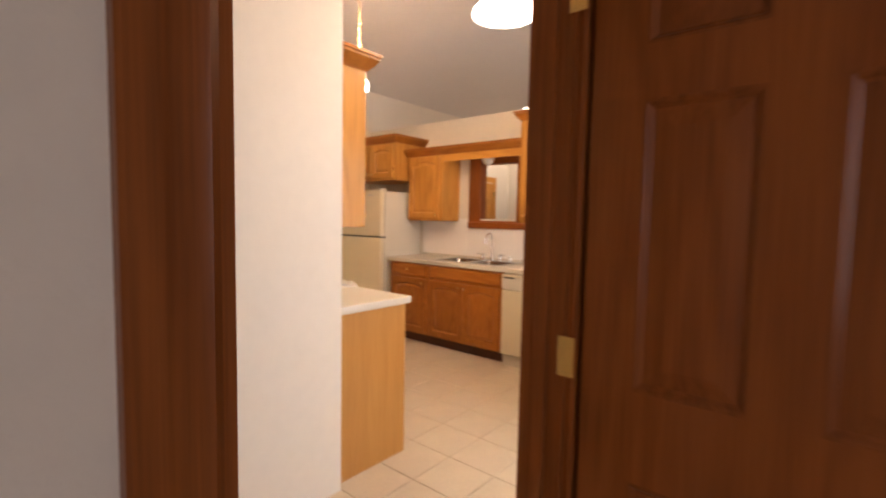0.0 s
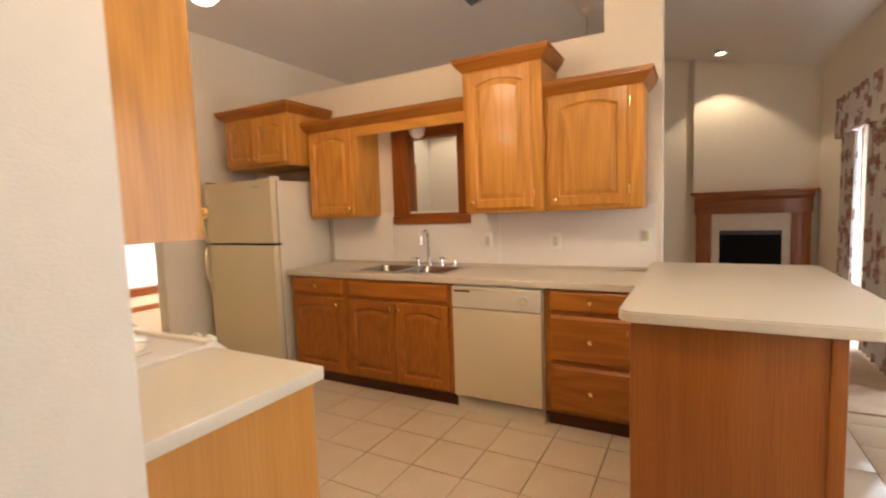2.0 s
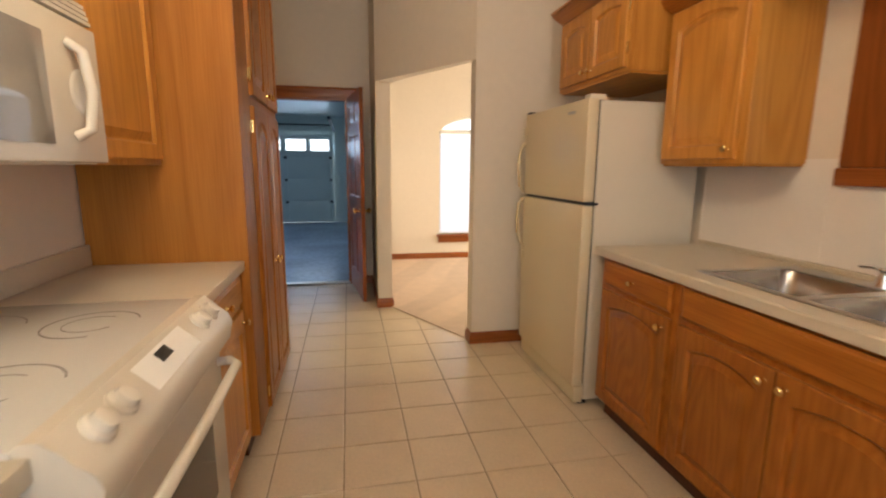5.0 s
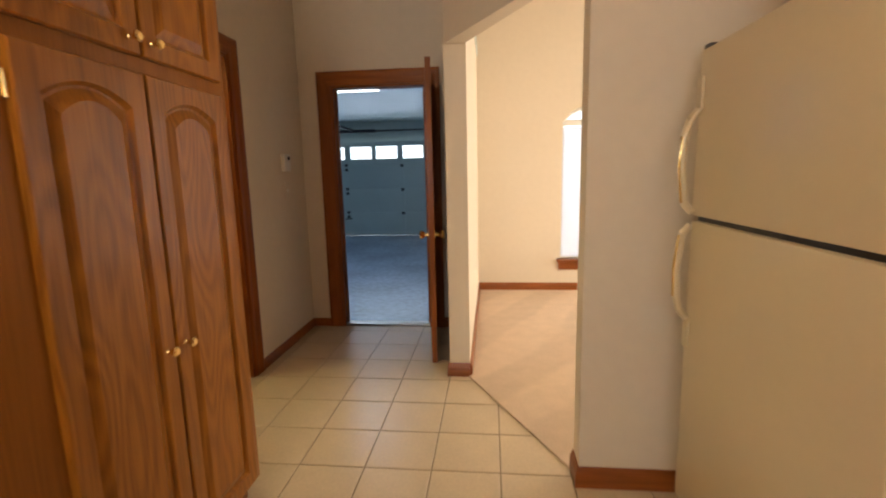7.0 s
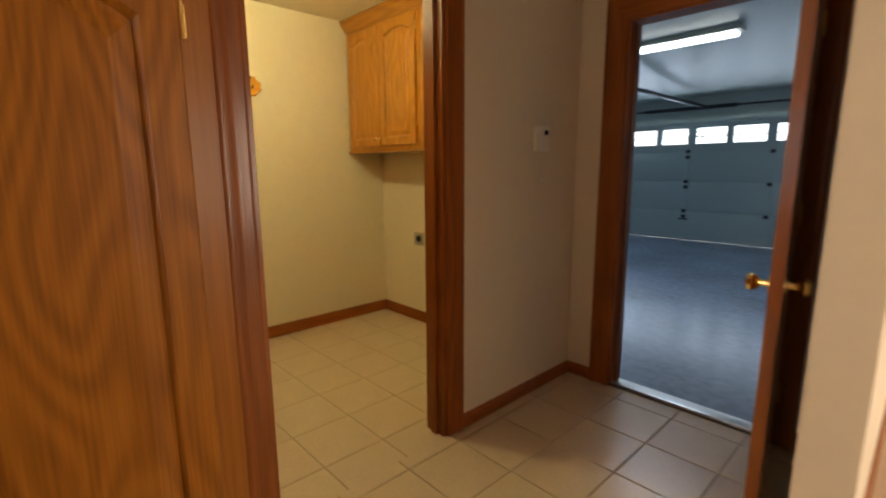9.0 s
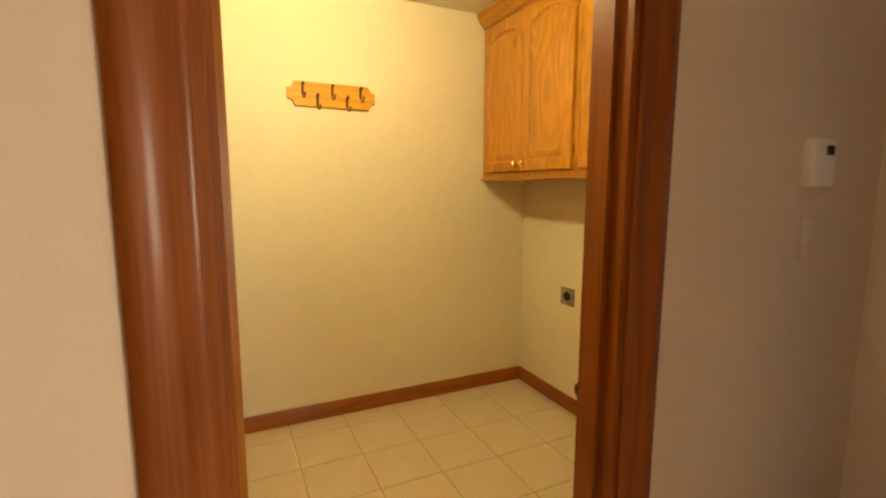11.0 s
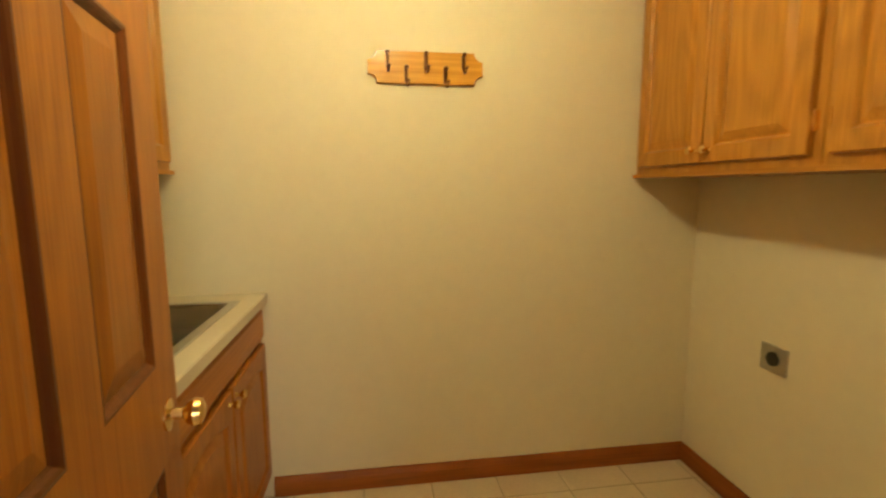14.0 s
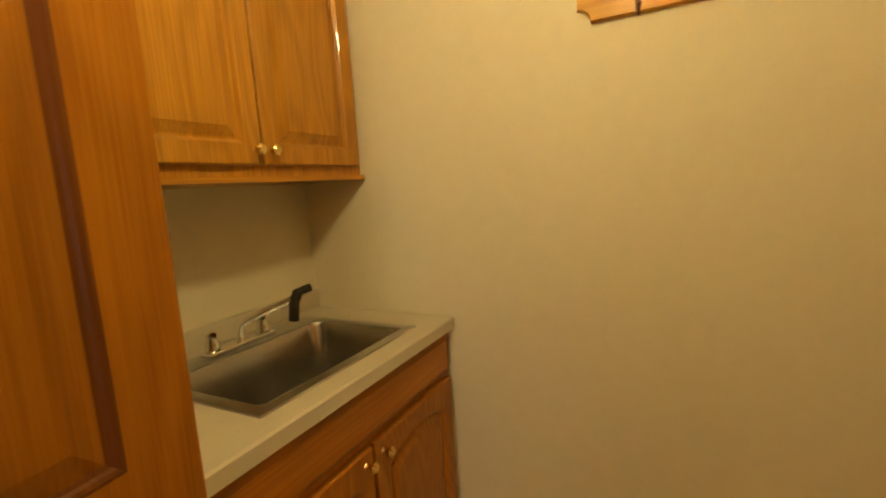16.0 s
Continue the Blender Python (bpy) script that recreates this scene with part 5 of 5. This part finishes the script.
pg = part("pane", boxm(0.61, 2.59, -2.90, -2.896, 0.06, 2.04), pane_glass, wd)
pg.visible_shadow = False
setting("backdrop_patio", boxm(-2.8, 6, -6.05, -6.0, -1, 5), sky_glow)
f = tagged(new("door_4"), "oak six-panel door in its frame beyond the hatch", "", "", "structure")
casing(f, placed((3.04, 2.59, 0), (0, -1)), 0.80, 2.03, mats=oak)
panel_door("living_door", placed((3.03, 2.565, 0.012), (0, -1)), 0.78, 2.0, "closed honey oak six-panel door beyond the hatch", 1, oak)
vt = thing("ceiling_vent", (1.35, 0.55, 3.5), "small grey ceiling air register", "vent")
vz = RIDGE - SLOPE * (0.63 - RIDGE_Y)
tilt = Matrix.Translation((1.18, 0.63, vz)) @ Matrix.Rotation(-math.atan(SLOPE), 4, "X")
vb_ = boxm(-0.17, 0.17, -0.08, 0.08, -0.008, 0.0)
vb_.transform(tilt)
part("frame", vb_, garage_white, vt)
for k in range(5):
    q = boxm(-0.15, 0.15, -0.06 + 0.026 * k, -0.045 + 0.026 * k, -0.016, -0.008)
    q.transform(tilt)
    part("slat", q, dark_metal, vt)

# ---- laundry ----
def laundry_upper(x0, x1):
    c = thing("wall_cabinet", ((x0 + x1) / 2, 4.4, 1.40), "varnished oak laundry wall cabinet with two doors", "cabinet", "laundry wall cabinets")
    m = placed((x1, 4.253, 1.40), (0, -1))
    carcass(c, m, x1 - x0, 0.92, 0.315, golden[2])
    dw = (x1 - x0 - 0.05) / 2
    for k in range(2):
        add_front(c, m, 0.025 + k * dw + 0.004, 0.03, dw - 0.008, 0.85, 2, arch=0.035, knob=((dw - 0.04) if k == 0 else 0.03, 0.045), hinge=(-0.004 if k == 0 else dw - 0.004), mats=golden)
    part("bottom_rail", boxm(x0, x1, 4.235, 4.56, 1.385, 1.40), golden[0], c)
    return c


laundry_upper(-4.795, -3.915)
laundry_upper(-3.913, -3.062)
single("crown_moulding", sweep(bmesh.new(), CROWN, [(-3.062, 4.253, 2.30), (-4.795, 4.253, 2.30)][::-1]), golden[0], "oak crown moulding along the laundry cabinets", "moulding")

lb = thing("laundry_base_cabinet", (-4.35, 2.3, 0), "oak laundry sink cabinet with two doors", "cabinet")
mm = placed((-4.795, 2.60, 0), (0, 1))
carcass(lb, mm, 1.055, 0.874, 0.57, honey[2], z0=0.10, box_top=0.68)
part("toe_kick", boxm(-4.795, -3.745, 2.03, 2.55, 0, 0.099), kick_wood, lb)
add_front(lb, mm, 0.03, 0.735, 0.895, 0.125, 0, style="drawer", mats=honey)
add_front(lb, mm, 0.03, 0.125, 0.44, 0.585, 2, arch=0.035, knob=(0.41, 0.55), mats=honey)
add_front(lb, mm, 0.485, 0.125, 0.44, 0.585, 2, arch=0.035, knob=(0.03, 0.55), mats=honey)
t = thing("laundry_worktop", (-4.35, 2.33, 0.876), "cream laminate worktop round the laundry sink", "worktop")
lx0, lx1, ly0, ly1 = -4.655, -4.03, 2.09, 2.565
part("slab", cut_slab(-4.797, -3.735, 2.022, 2.632, (lx0 + 0.02, lx1 - 0.02, ly0 + 0.02, ly1 - 0.02), 0.876, 0.916), laminate, t)
part("upstand", boxm(-4.797, -3.735, 2.022, 2.04, 0.917, 0.985, bevel=0.003), laminate, t)
s = thing("laundry_sink", (-4.34, 2.33, 0.916), "single-bowl stainless steel laundry sink", "sink")
hb = [(lx0 + 0.035, lx1 - 0.035, ly0 + 0.09, ly1 - 0.03)]
part("rim", rim_bm(lx0, lx1, ly0, ly1, hb, 0.916, 0.921), steel, s)
b = part("bowl", bowl(bmesh.new(), *hb[0], 0.9195, 0.20), bowl_steel, s)
part("drain", lathe(bmesh.new(), [(0.04, 0), (0.038, 0.003), (0.02, 0.003), (0.018, 0.001)], (-4.34, 2.36, 0.7205)), dark_metal, b)
fa = thing("laundry_faucet", (-4.34, 2.13, 0.921), "chrome laundry faucet with a black-tipped spout", "faucet")
part("deck", boxm(-4.46, -4.22, 2.105, 2.155, 0.921, 0.935, bevel=0.006), chrome, fa)
for dx in (-0.09, 0.09):
    part("handle", lathe(bmesh.new(), [(0.022, 0), (0.02, 0.02), (0.014, 0.035), (0.016, 0.05), (0.008, 0.056)], (-4.34 + dx, 2.13, 0.935)), chrome, fa)
part("spout", tube(bmesh.new(), [(-4.34, 2.13, 0.93), (-4.345, 2.145, 0.985), (-4.38, 2.21, 1.02), (-4.42, 2.28, 1.05)], 0.011, 10), chrome, fa)
sp = part("spray_head", tube(bmesh.new(), [(-4.42, 2.28, 0.985), (-4.425, 2.285, 1.04), (-4.44, 2.29, 1.07)], 0.016, 10), black, fa, "black spray head")
part("aerator", tube(bmesh.new(), [(-4.43, 2.285, 1.065), (-4.48, 2.30, 1.075)], 0.013, 10), black, sp)

def laundry_side_upper(x0, x1):
    c = thing("wall_cabinet", ((x0 + x1) / 2, 2.15, 1.43), "varnished oak wall cabinet over the laundry sink", "cabinet", "laundry wall cabinets")
    m = placed((x0, 2.295, 1.415), (0, 1))
    carcass(c, m, x1 - x0, 0.90, 0.266, golden[2])
    dw = (x1 - x0 - 0.05) / 2
    for k in range(2):
        add_front(c, m, 0.025 + k * dw + 0.004, 0.03, dw - 0.008, 0.83, 2, arch=0.035, knob=((dw - 0.03) if k == 0 else 0.022, 0.04), mats=golden)
    part("bottom_rail", boxm(x0, x1, 2.03, 2.31, 1.40, 1.415), golden[0], c)
    part("crown", sweep(bmesh.new(), CROWN, [(x0, 2.29, 2.30), (x1, 2.29, 2.30)][::-1]), golden[0], c)


laundry_side_upper(-4.795, -3.90)

# coat rack
rk = thing("coat_rack", (-4.79, 3.3, 1.79), "orange pine peg rack with five metal hooks", "coat rack")
RW, RH = 0.475, 0.13
poly = []
for cx, cz, a0 in ((0, 0, 90), (RW, 0, 180), (RW, RH, 270), (0, RH, 360)):
    poly += [(cx + 0.036 * math.cos(radians(a0 - 18 * k)), cz + 0.036 * math.sin(radians(a0 - 18 * k))) for k in range(6)]
bm = bmesh.new()
lo = [bm.verts.new((-4.799, 3.065 + a, 1.764 + b)) for a, b in poly]
hi = [bm.verts.new((-4.781, 3.065 + RW / 2 + (a - RW / 2) * 0.985, 1.764 + RH / 2 + (b - RH / 2) * 0.95)) for a, b in poly]
bm.faces.new(lo)
bm.faces.new(hi)
for i in range(len(poly)):
    bm.faces.new((lo[i], lo[(i + 1) % len(poly)], hi[(i + 1) % len(poly)], hi[i]))
part("board", bm, pine, rk)
for k, (yy, zz) in enumerate(((0.08, 1.844), (0.235, 1.844), (0.39, 1.844), (0.155, 1.789), (0.315, 1.789))):
    y_ = 3.065 + yy
    h = tube(bmesh.new(), [(-4.781, y_, zz + 0.03), (-4.765, y_, zz + 0.035), (-4.755, y_, zz + 0.03), (-4.772, y_, zz), (-4.766, y_, zz - 0.034), (-4.742, y_ + 0.004, zz - 0.042), (-4.728, y_ + 0.006, zz - 0.024)], 0.0036, 8)
    bmesh.ops.create_uvsphere(h, u_segments=8, v_segments=6, radius=0.009, matrix=Matrix.Translation((-4.752, y_, zz + 0.034)))
    bmesh.ops.create_uvsphere(h, u_segments=8, v_segments=6, radius=0.007, matrix=Matrix.Translation((-4.727, y_ + 0.006, zz - 0.022)))
    bx(h, -4.782, -4.777, y_ - 0.007, y_ + 0.007, zz - 0.02, zz + 0.036)
    part("hook", h, hook_metal, rk, "dark bronze hook")

# dryer socket, washer box, dryer vent
o = thing("dryer_outlet", (-4.317, 4.57, 0.70), "steel dryer outlet plate with a round black socket", "outlet")
part("plate", boxm(-4.375, -4.258, 4.563, 4.569, 0.645, 0.75, bevel=0.002), steel, o)
part("socket", lathe(bmesh.new(), [(0.028, 0), (0.027, 0.006), (0.02, 0.006)], (-4.317, 4.563, 0.698), (0, -1, 0)), black, o)
wb = thing("washer_box", (-3.46, 4.57, 1.02), "white recessed washer valve box with red and blue valves", "valve box")
bm = boxm(-3.591, BX0, 4.556, 4.569, 0.915, 1.135, bevel=0.002)
bx(bm, BX1, -3.334, 4.556, 4.569, 0.915, 1.135, 0.002)
bx(bm, BX0, BX1, 4.556, 4.569, 0.915, BZ0)
bx(bm, BX0, BX1, 4.556, 4.569, BZ1, 1.135)
part("flange", bm, white_plastic, wb)
rb = boxm(BX0 + 0.001, BX1 - 0.001, 4.660, 4.668, BZ0 + 0.001, BZ1 - 0.001)
for xa, xb, za, zb in ((BX0 + 0.001, BX0 + 0.004, BZ0 + 0.001, BZ1 - 0.001), (BX1 - 0.004, BX1 - 0.001, BZ0 + 0.001, BZ1 - 0.001), (BX0 + 0.004, BX1 - 0.004, BZ0 + 0.001, BZ0 + 0.004), (BX0 + 0.004, BX1 - 0.004, BZ1 - 0.004, BZ1 - 0.001)):
    bx(rb, xa, xb, 4.569, 4.660, za, zb)
part("recess", rb, white_plastic, wb)
for x, mat, lab in ((BX0 + 0.034, red_plastic, "red valve handle"), (BX1 - 0.032, blue_plastic, "blue valve handle")):
    vv = part("valve", lathe(bmesh.new(), [(0.015, 0), (0.016, 0.012), (0.010, 0.018), (0.010, 0.030), (0.014, 0.034), (0.012, 0.046)], (x, 4.60, BZ0 + 0.004)), chrome, wb)
    hb = lathe(bmesh.new(), [(0.009, 0), (0.009, 0.01)], (x, 4.60, BZ0 + 0.048), n=10)
    bx(hb, x - 0.027, x + 0.022, 4.592, 4.608, BZ0 + 0.050, BZ0 + 0.060, 0.003)
    part("valve_handle", hb, mat, vv, lab)
    part("outlet", lathe(bmesh.new(), [(0.011, 0), (0.013, 0.006), (0.013, 0.022)], (x, 4.594, BZ0 + 0.018), (0, -1, 0), 12), brass, vv)
part("drain", lathe(bmesh.new(), [(0.022, 0), (0.022, 0.004), (0.014, 0.004), (0.014, 0.001)], ((BX0 + BX1) / 2, 4.615, BZ0 + 0.004)), dark_metal, wb)
v = thing("dryer_vent", (-4.17, 4.57, 0.165), "round metal dryer vent hole in the wall", "vent")
part("collar", lathe(bmesh.new(), [(0.052, 0.0), (0.052, 0.006), (0.047, 0.008), (0.046, 0.001)], (-4.172, 4.5695, 0.16), (0, -1, 0), 24), steel, v)
# A solid black disc stands in for the darkness inside the duct.
part("hole", lathe(bmesh.new(), [(0.045, 0.0), (0.045, 0.003)], (-4.172, 4.5695, 0.16), (0, -1, 0), 24), black, v)
l = thing("ceiling_lamp", (-3.95, 3.10, 2.39), "frosted glass dome ceiling light", "lamp")
part("canopy", lathe(bmesh.new(), [(0.12, 0), (0.12, -0.02), (0.05, -0.03)], (-3.95, 3.10, 2.389)), brass, l)

# ---- garage ----
gd = thing("garage_door", (-4.45, 11.25, -0.055), "white panelled overhead garage door with a row of windows", "garage door")
GX0, GX1, GP = -6.925, -2.229, 0.587
for k in range(4):
    z0, z1 = -0.055 + 0.533 * k, -0.055 + 0.533 * (k + 1)
    if k < 3:
        sec = boxm(GX0, GX1, 11.22, 11.27, z0, z1 - 0.012, bevel=0.006)
        bx(sec, GX0, GX1, 11.24, 11.27, z1 - 0.02, z1)
        part("section", sec, garage_white, gd)
    else:
        sec = boxm(GX0, GX1, 11.22, 11.27, z0, 1.68)
        bx(sec, GX0, GX1, 11.22, 11.27, 1.945, z1)
        for j in range(9):
            xa = GX0 + GP * j
            bx(sec, max(xa - 0.056, GX0), min(xa + 0.056, GX1), 11.22, 11.27, 1.68, 1.945)
        part("section", sec, garage_white, gd)
        for j in range(8):
            xa = GX0 + GP * j + 0.056
            wbm = boxm(xa, xa + 0.11, 11.235, 11.245, 1.79, 1.81)
            bx(wbm, xa + 0.365, xa + 0.475, 11.235, 11.245, 1.79, 1.81)
            bx(wbm, xa + 0.11, xa + 0.365, 11.236, 11.244, 1.725, 1.737)
            bx(wbm, xa + 0.11, xa + 0.365, 11.236, 11.244, 1.885, 1.897)
            for xm in (0.10, 0.36):
                bx(wbm, xa + xm, xa + xm + 0.014, 11.235, 11.245, 1.737, 1.885)
            part("muntin", wbm, garage_white, gd)
for x in (-6.7, -4.63, -3.35, -2.3):
    part("stile_plate", boxm(x - 0.03, x + 0.03, 11.205, 11.22, -0.03, 2.03), garage_white, gd)
    for k in range(1, 4):
        for dz in (-0.10, 0.0) if x == -4.63 else (-0.03,):
            part("section_hinge", boxm(x - 0.035, x + 0.035, 11.19, 11.206, -0.055 + 0.533 * k + dz - 0.03, -0.055 + 0.533 * k + dz + 0.03, bevel=0.004), dark_metal, gd)
part("pull_handle", tube(bmesh.new(), [(-4.70, 11.2, 0.33), (-4.70, 11.17, 0.33), (-4.56, 11.17, 0.33), (-4.56, 11.2, 0.33)], 0.012, 8), dark_metal, gd)
part("top_strut", boxm(GX0, GX1, 11.15, 11.22, 2.02, 2.07), garage_white, gd)
setting("backdrop_garage", boxm(-9, 1, 13.0, 13.05, -1, 5), garage_sky)
tr = thing("door_track", (-4.4, 10, 2.2), "dark steel overhead door rails and torsion bar", "track")
part("torsion_bar", tube(bmesh.new(), [(-6.9, 11.1, 2.28), (-2.2, 11.1, 2.28)], 0.018, 8), dark_metal, tr)
for x in (-6.95, -2.19):
    part("rail", boxm(x - 0.025, x + 0.025, 7.9, 11.1, 2.12, 2.17), dark_metal, tr)
part("torsion_spring", tube(bmesh.new(), [(-5.4, 11.1, 2.28), (-3.9, 11.1, 2.28)], 0.034, 10), dark_metal, tr)
part("opener_rail", boxm(-4.46, -4.41, 7.6, 11.15, 2.28, 2.33), dark_metal, tr)
part("hanger", boxm(-4.45, -4.42, 7.65, 7.68, 2.33, 2.5), dark_metal, tr)
fl = thing("fluorescent_fixture", (-3.4, 7.05, 2.5), "lit fluorescent tube fixture on the garage ceiling", "lamp")
part("housing", boxm(-4.05, -2.8, 6.97, 7.13, 2.45, 2.499, bevel=0.006), white_plastic, fl)
for y in (7.01, 7.09):
    part("tube", tube(bmesh.new(), [(-4.0, y, 2.43), (-2.85, y, 2.43)], 0.018, 10), tube_glow, fl, "glowing tube")

# ---- floor tiles ----
PITCH, GAP, TX, TY = 0.3048, 0.006, -1.030, -0.092


def tile_bm(w, h):
    bm = bmesh.new()
    e = 0.003
    rings = [[bm.verts.new(p_) for p_ in ((d_, d_, z_), (w - d_, d_, z_), (w - d_, h - d_, z_), (d_, h - d_, z_))] for d_, z_ in ((0, -0.006), (0, -0.0015), (e, 0.0))]
    for a, b in zip(rings, rings[1:]):
        for i in range(4):
            bm.faces.new((a[i], a[(i + 1) % 4], b[(i + 1) % 4], b[i]))
    bm.faces.new(rings[-1])
    return bm


floor_ob = bpy.data.objects["floor"]
cache = {}
rest = bmesh.new()
count = 0
REGIONS = ((-2.93, 0.36, -2.86, 4.6), (-4.8, -2.93, 2.02, 4.57), (-5.4, -2.93, -1.8, -0.5))
for ri, (xa, xb, ya, yb) in enumerate(REGIONS):
    for i in range(-16, 6):
        for j in range(-12, 18):
            tx, ty = (TX + 0.045, TY + 0.05) if ri == 1 else (TX, TY)
            x0, x1 = tx + PITCH * i + GAP / 2, tx + PITCH * (i + 1) - GAP / 2
            y0, y1 = ty + PITCH * j + GAP / 2, ty + PITCH * (j + 1) - GAP / 2
            x0, x1, y0, y1 = max(x0, xa), min(x1, xb), max(y0, ya), min(y1, yb)
            if x1 - x0 < 0.02 or y1 - y0 < 0.02:
                continue
            if x0 > -0.56 and y0 > -1.3 or (x0 > -1.0 and y0 > 2.7):
                continue
            if ri == 0 and x1 < -2.45 and -0.45 < y0 and y1 < 2.45:
                continue
            near = (ri == 0 and y0 > -1.5 and x1 < 0.0) or (ri == 1 and y0 > 2.6)
            if near and count < 300:
                key = (round(x1 - x0, 4), round(y1 - y0, 4))
                if key not in cache:
                    me = bpy.data.meshes.new("tile")
                    tb = tile_bm(*key)
                    bmesh.ops.recalc_face_normals(tb, faces=tb.faces)
                    tb.to_mesh(me)
                    tb.free()
                    me.materials.append(tile)
                    cache[key] = me
                o = new("tile", cache[key])
                o.parent = floor_ob
                o.matrix_basis = pose(x0, y0, 0)
                count += 1
            else:
                tb = tile_bm(x1 - x0, y1 - y0)
                tb.transform(pose(x0, y0, 0))
                me = bpy.data.meshes.new("tmp")
                tb.to_mesh(me)
                tb.free()
                rest.from_mesh(me)
                bpy.data.meshes.remove(me)
ro = mesh_object("tile_field", rest, tile)
ro.parent = floor_ob
tagged(ro, kind="stuff")
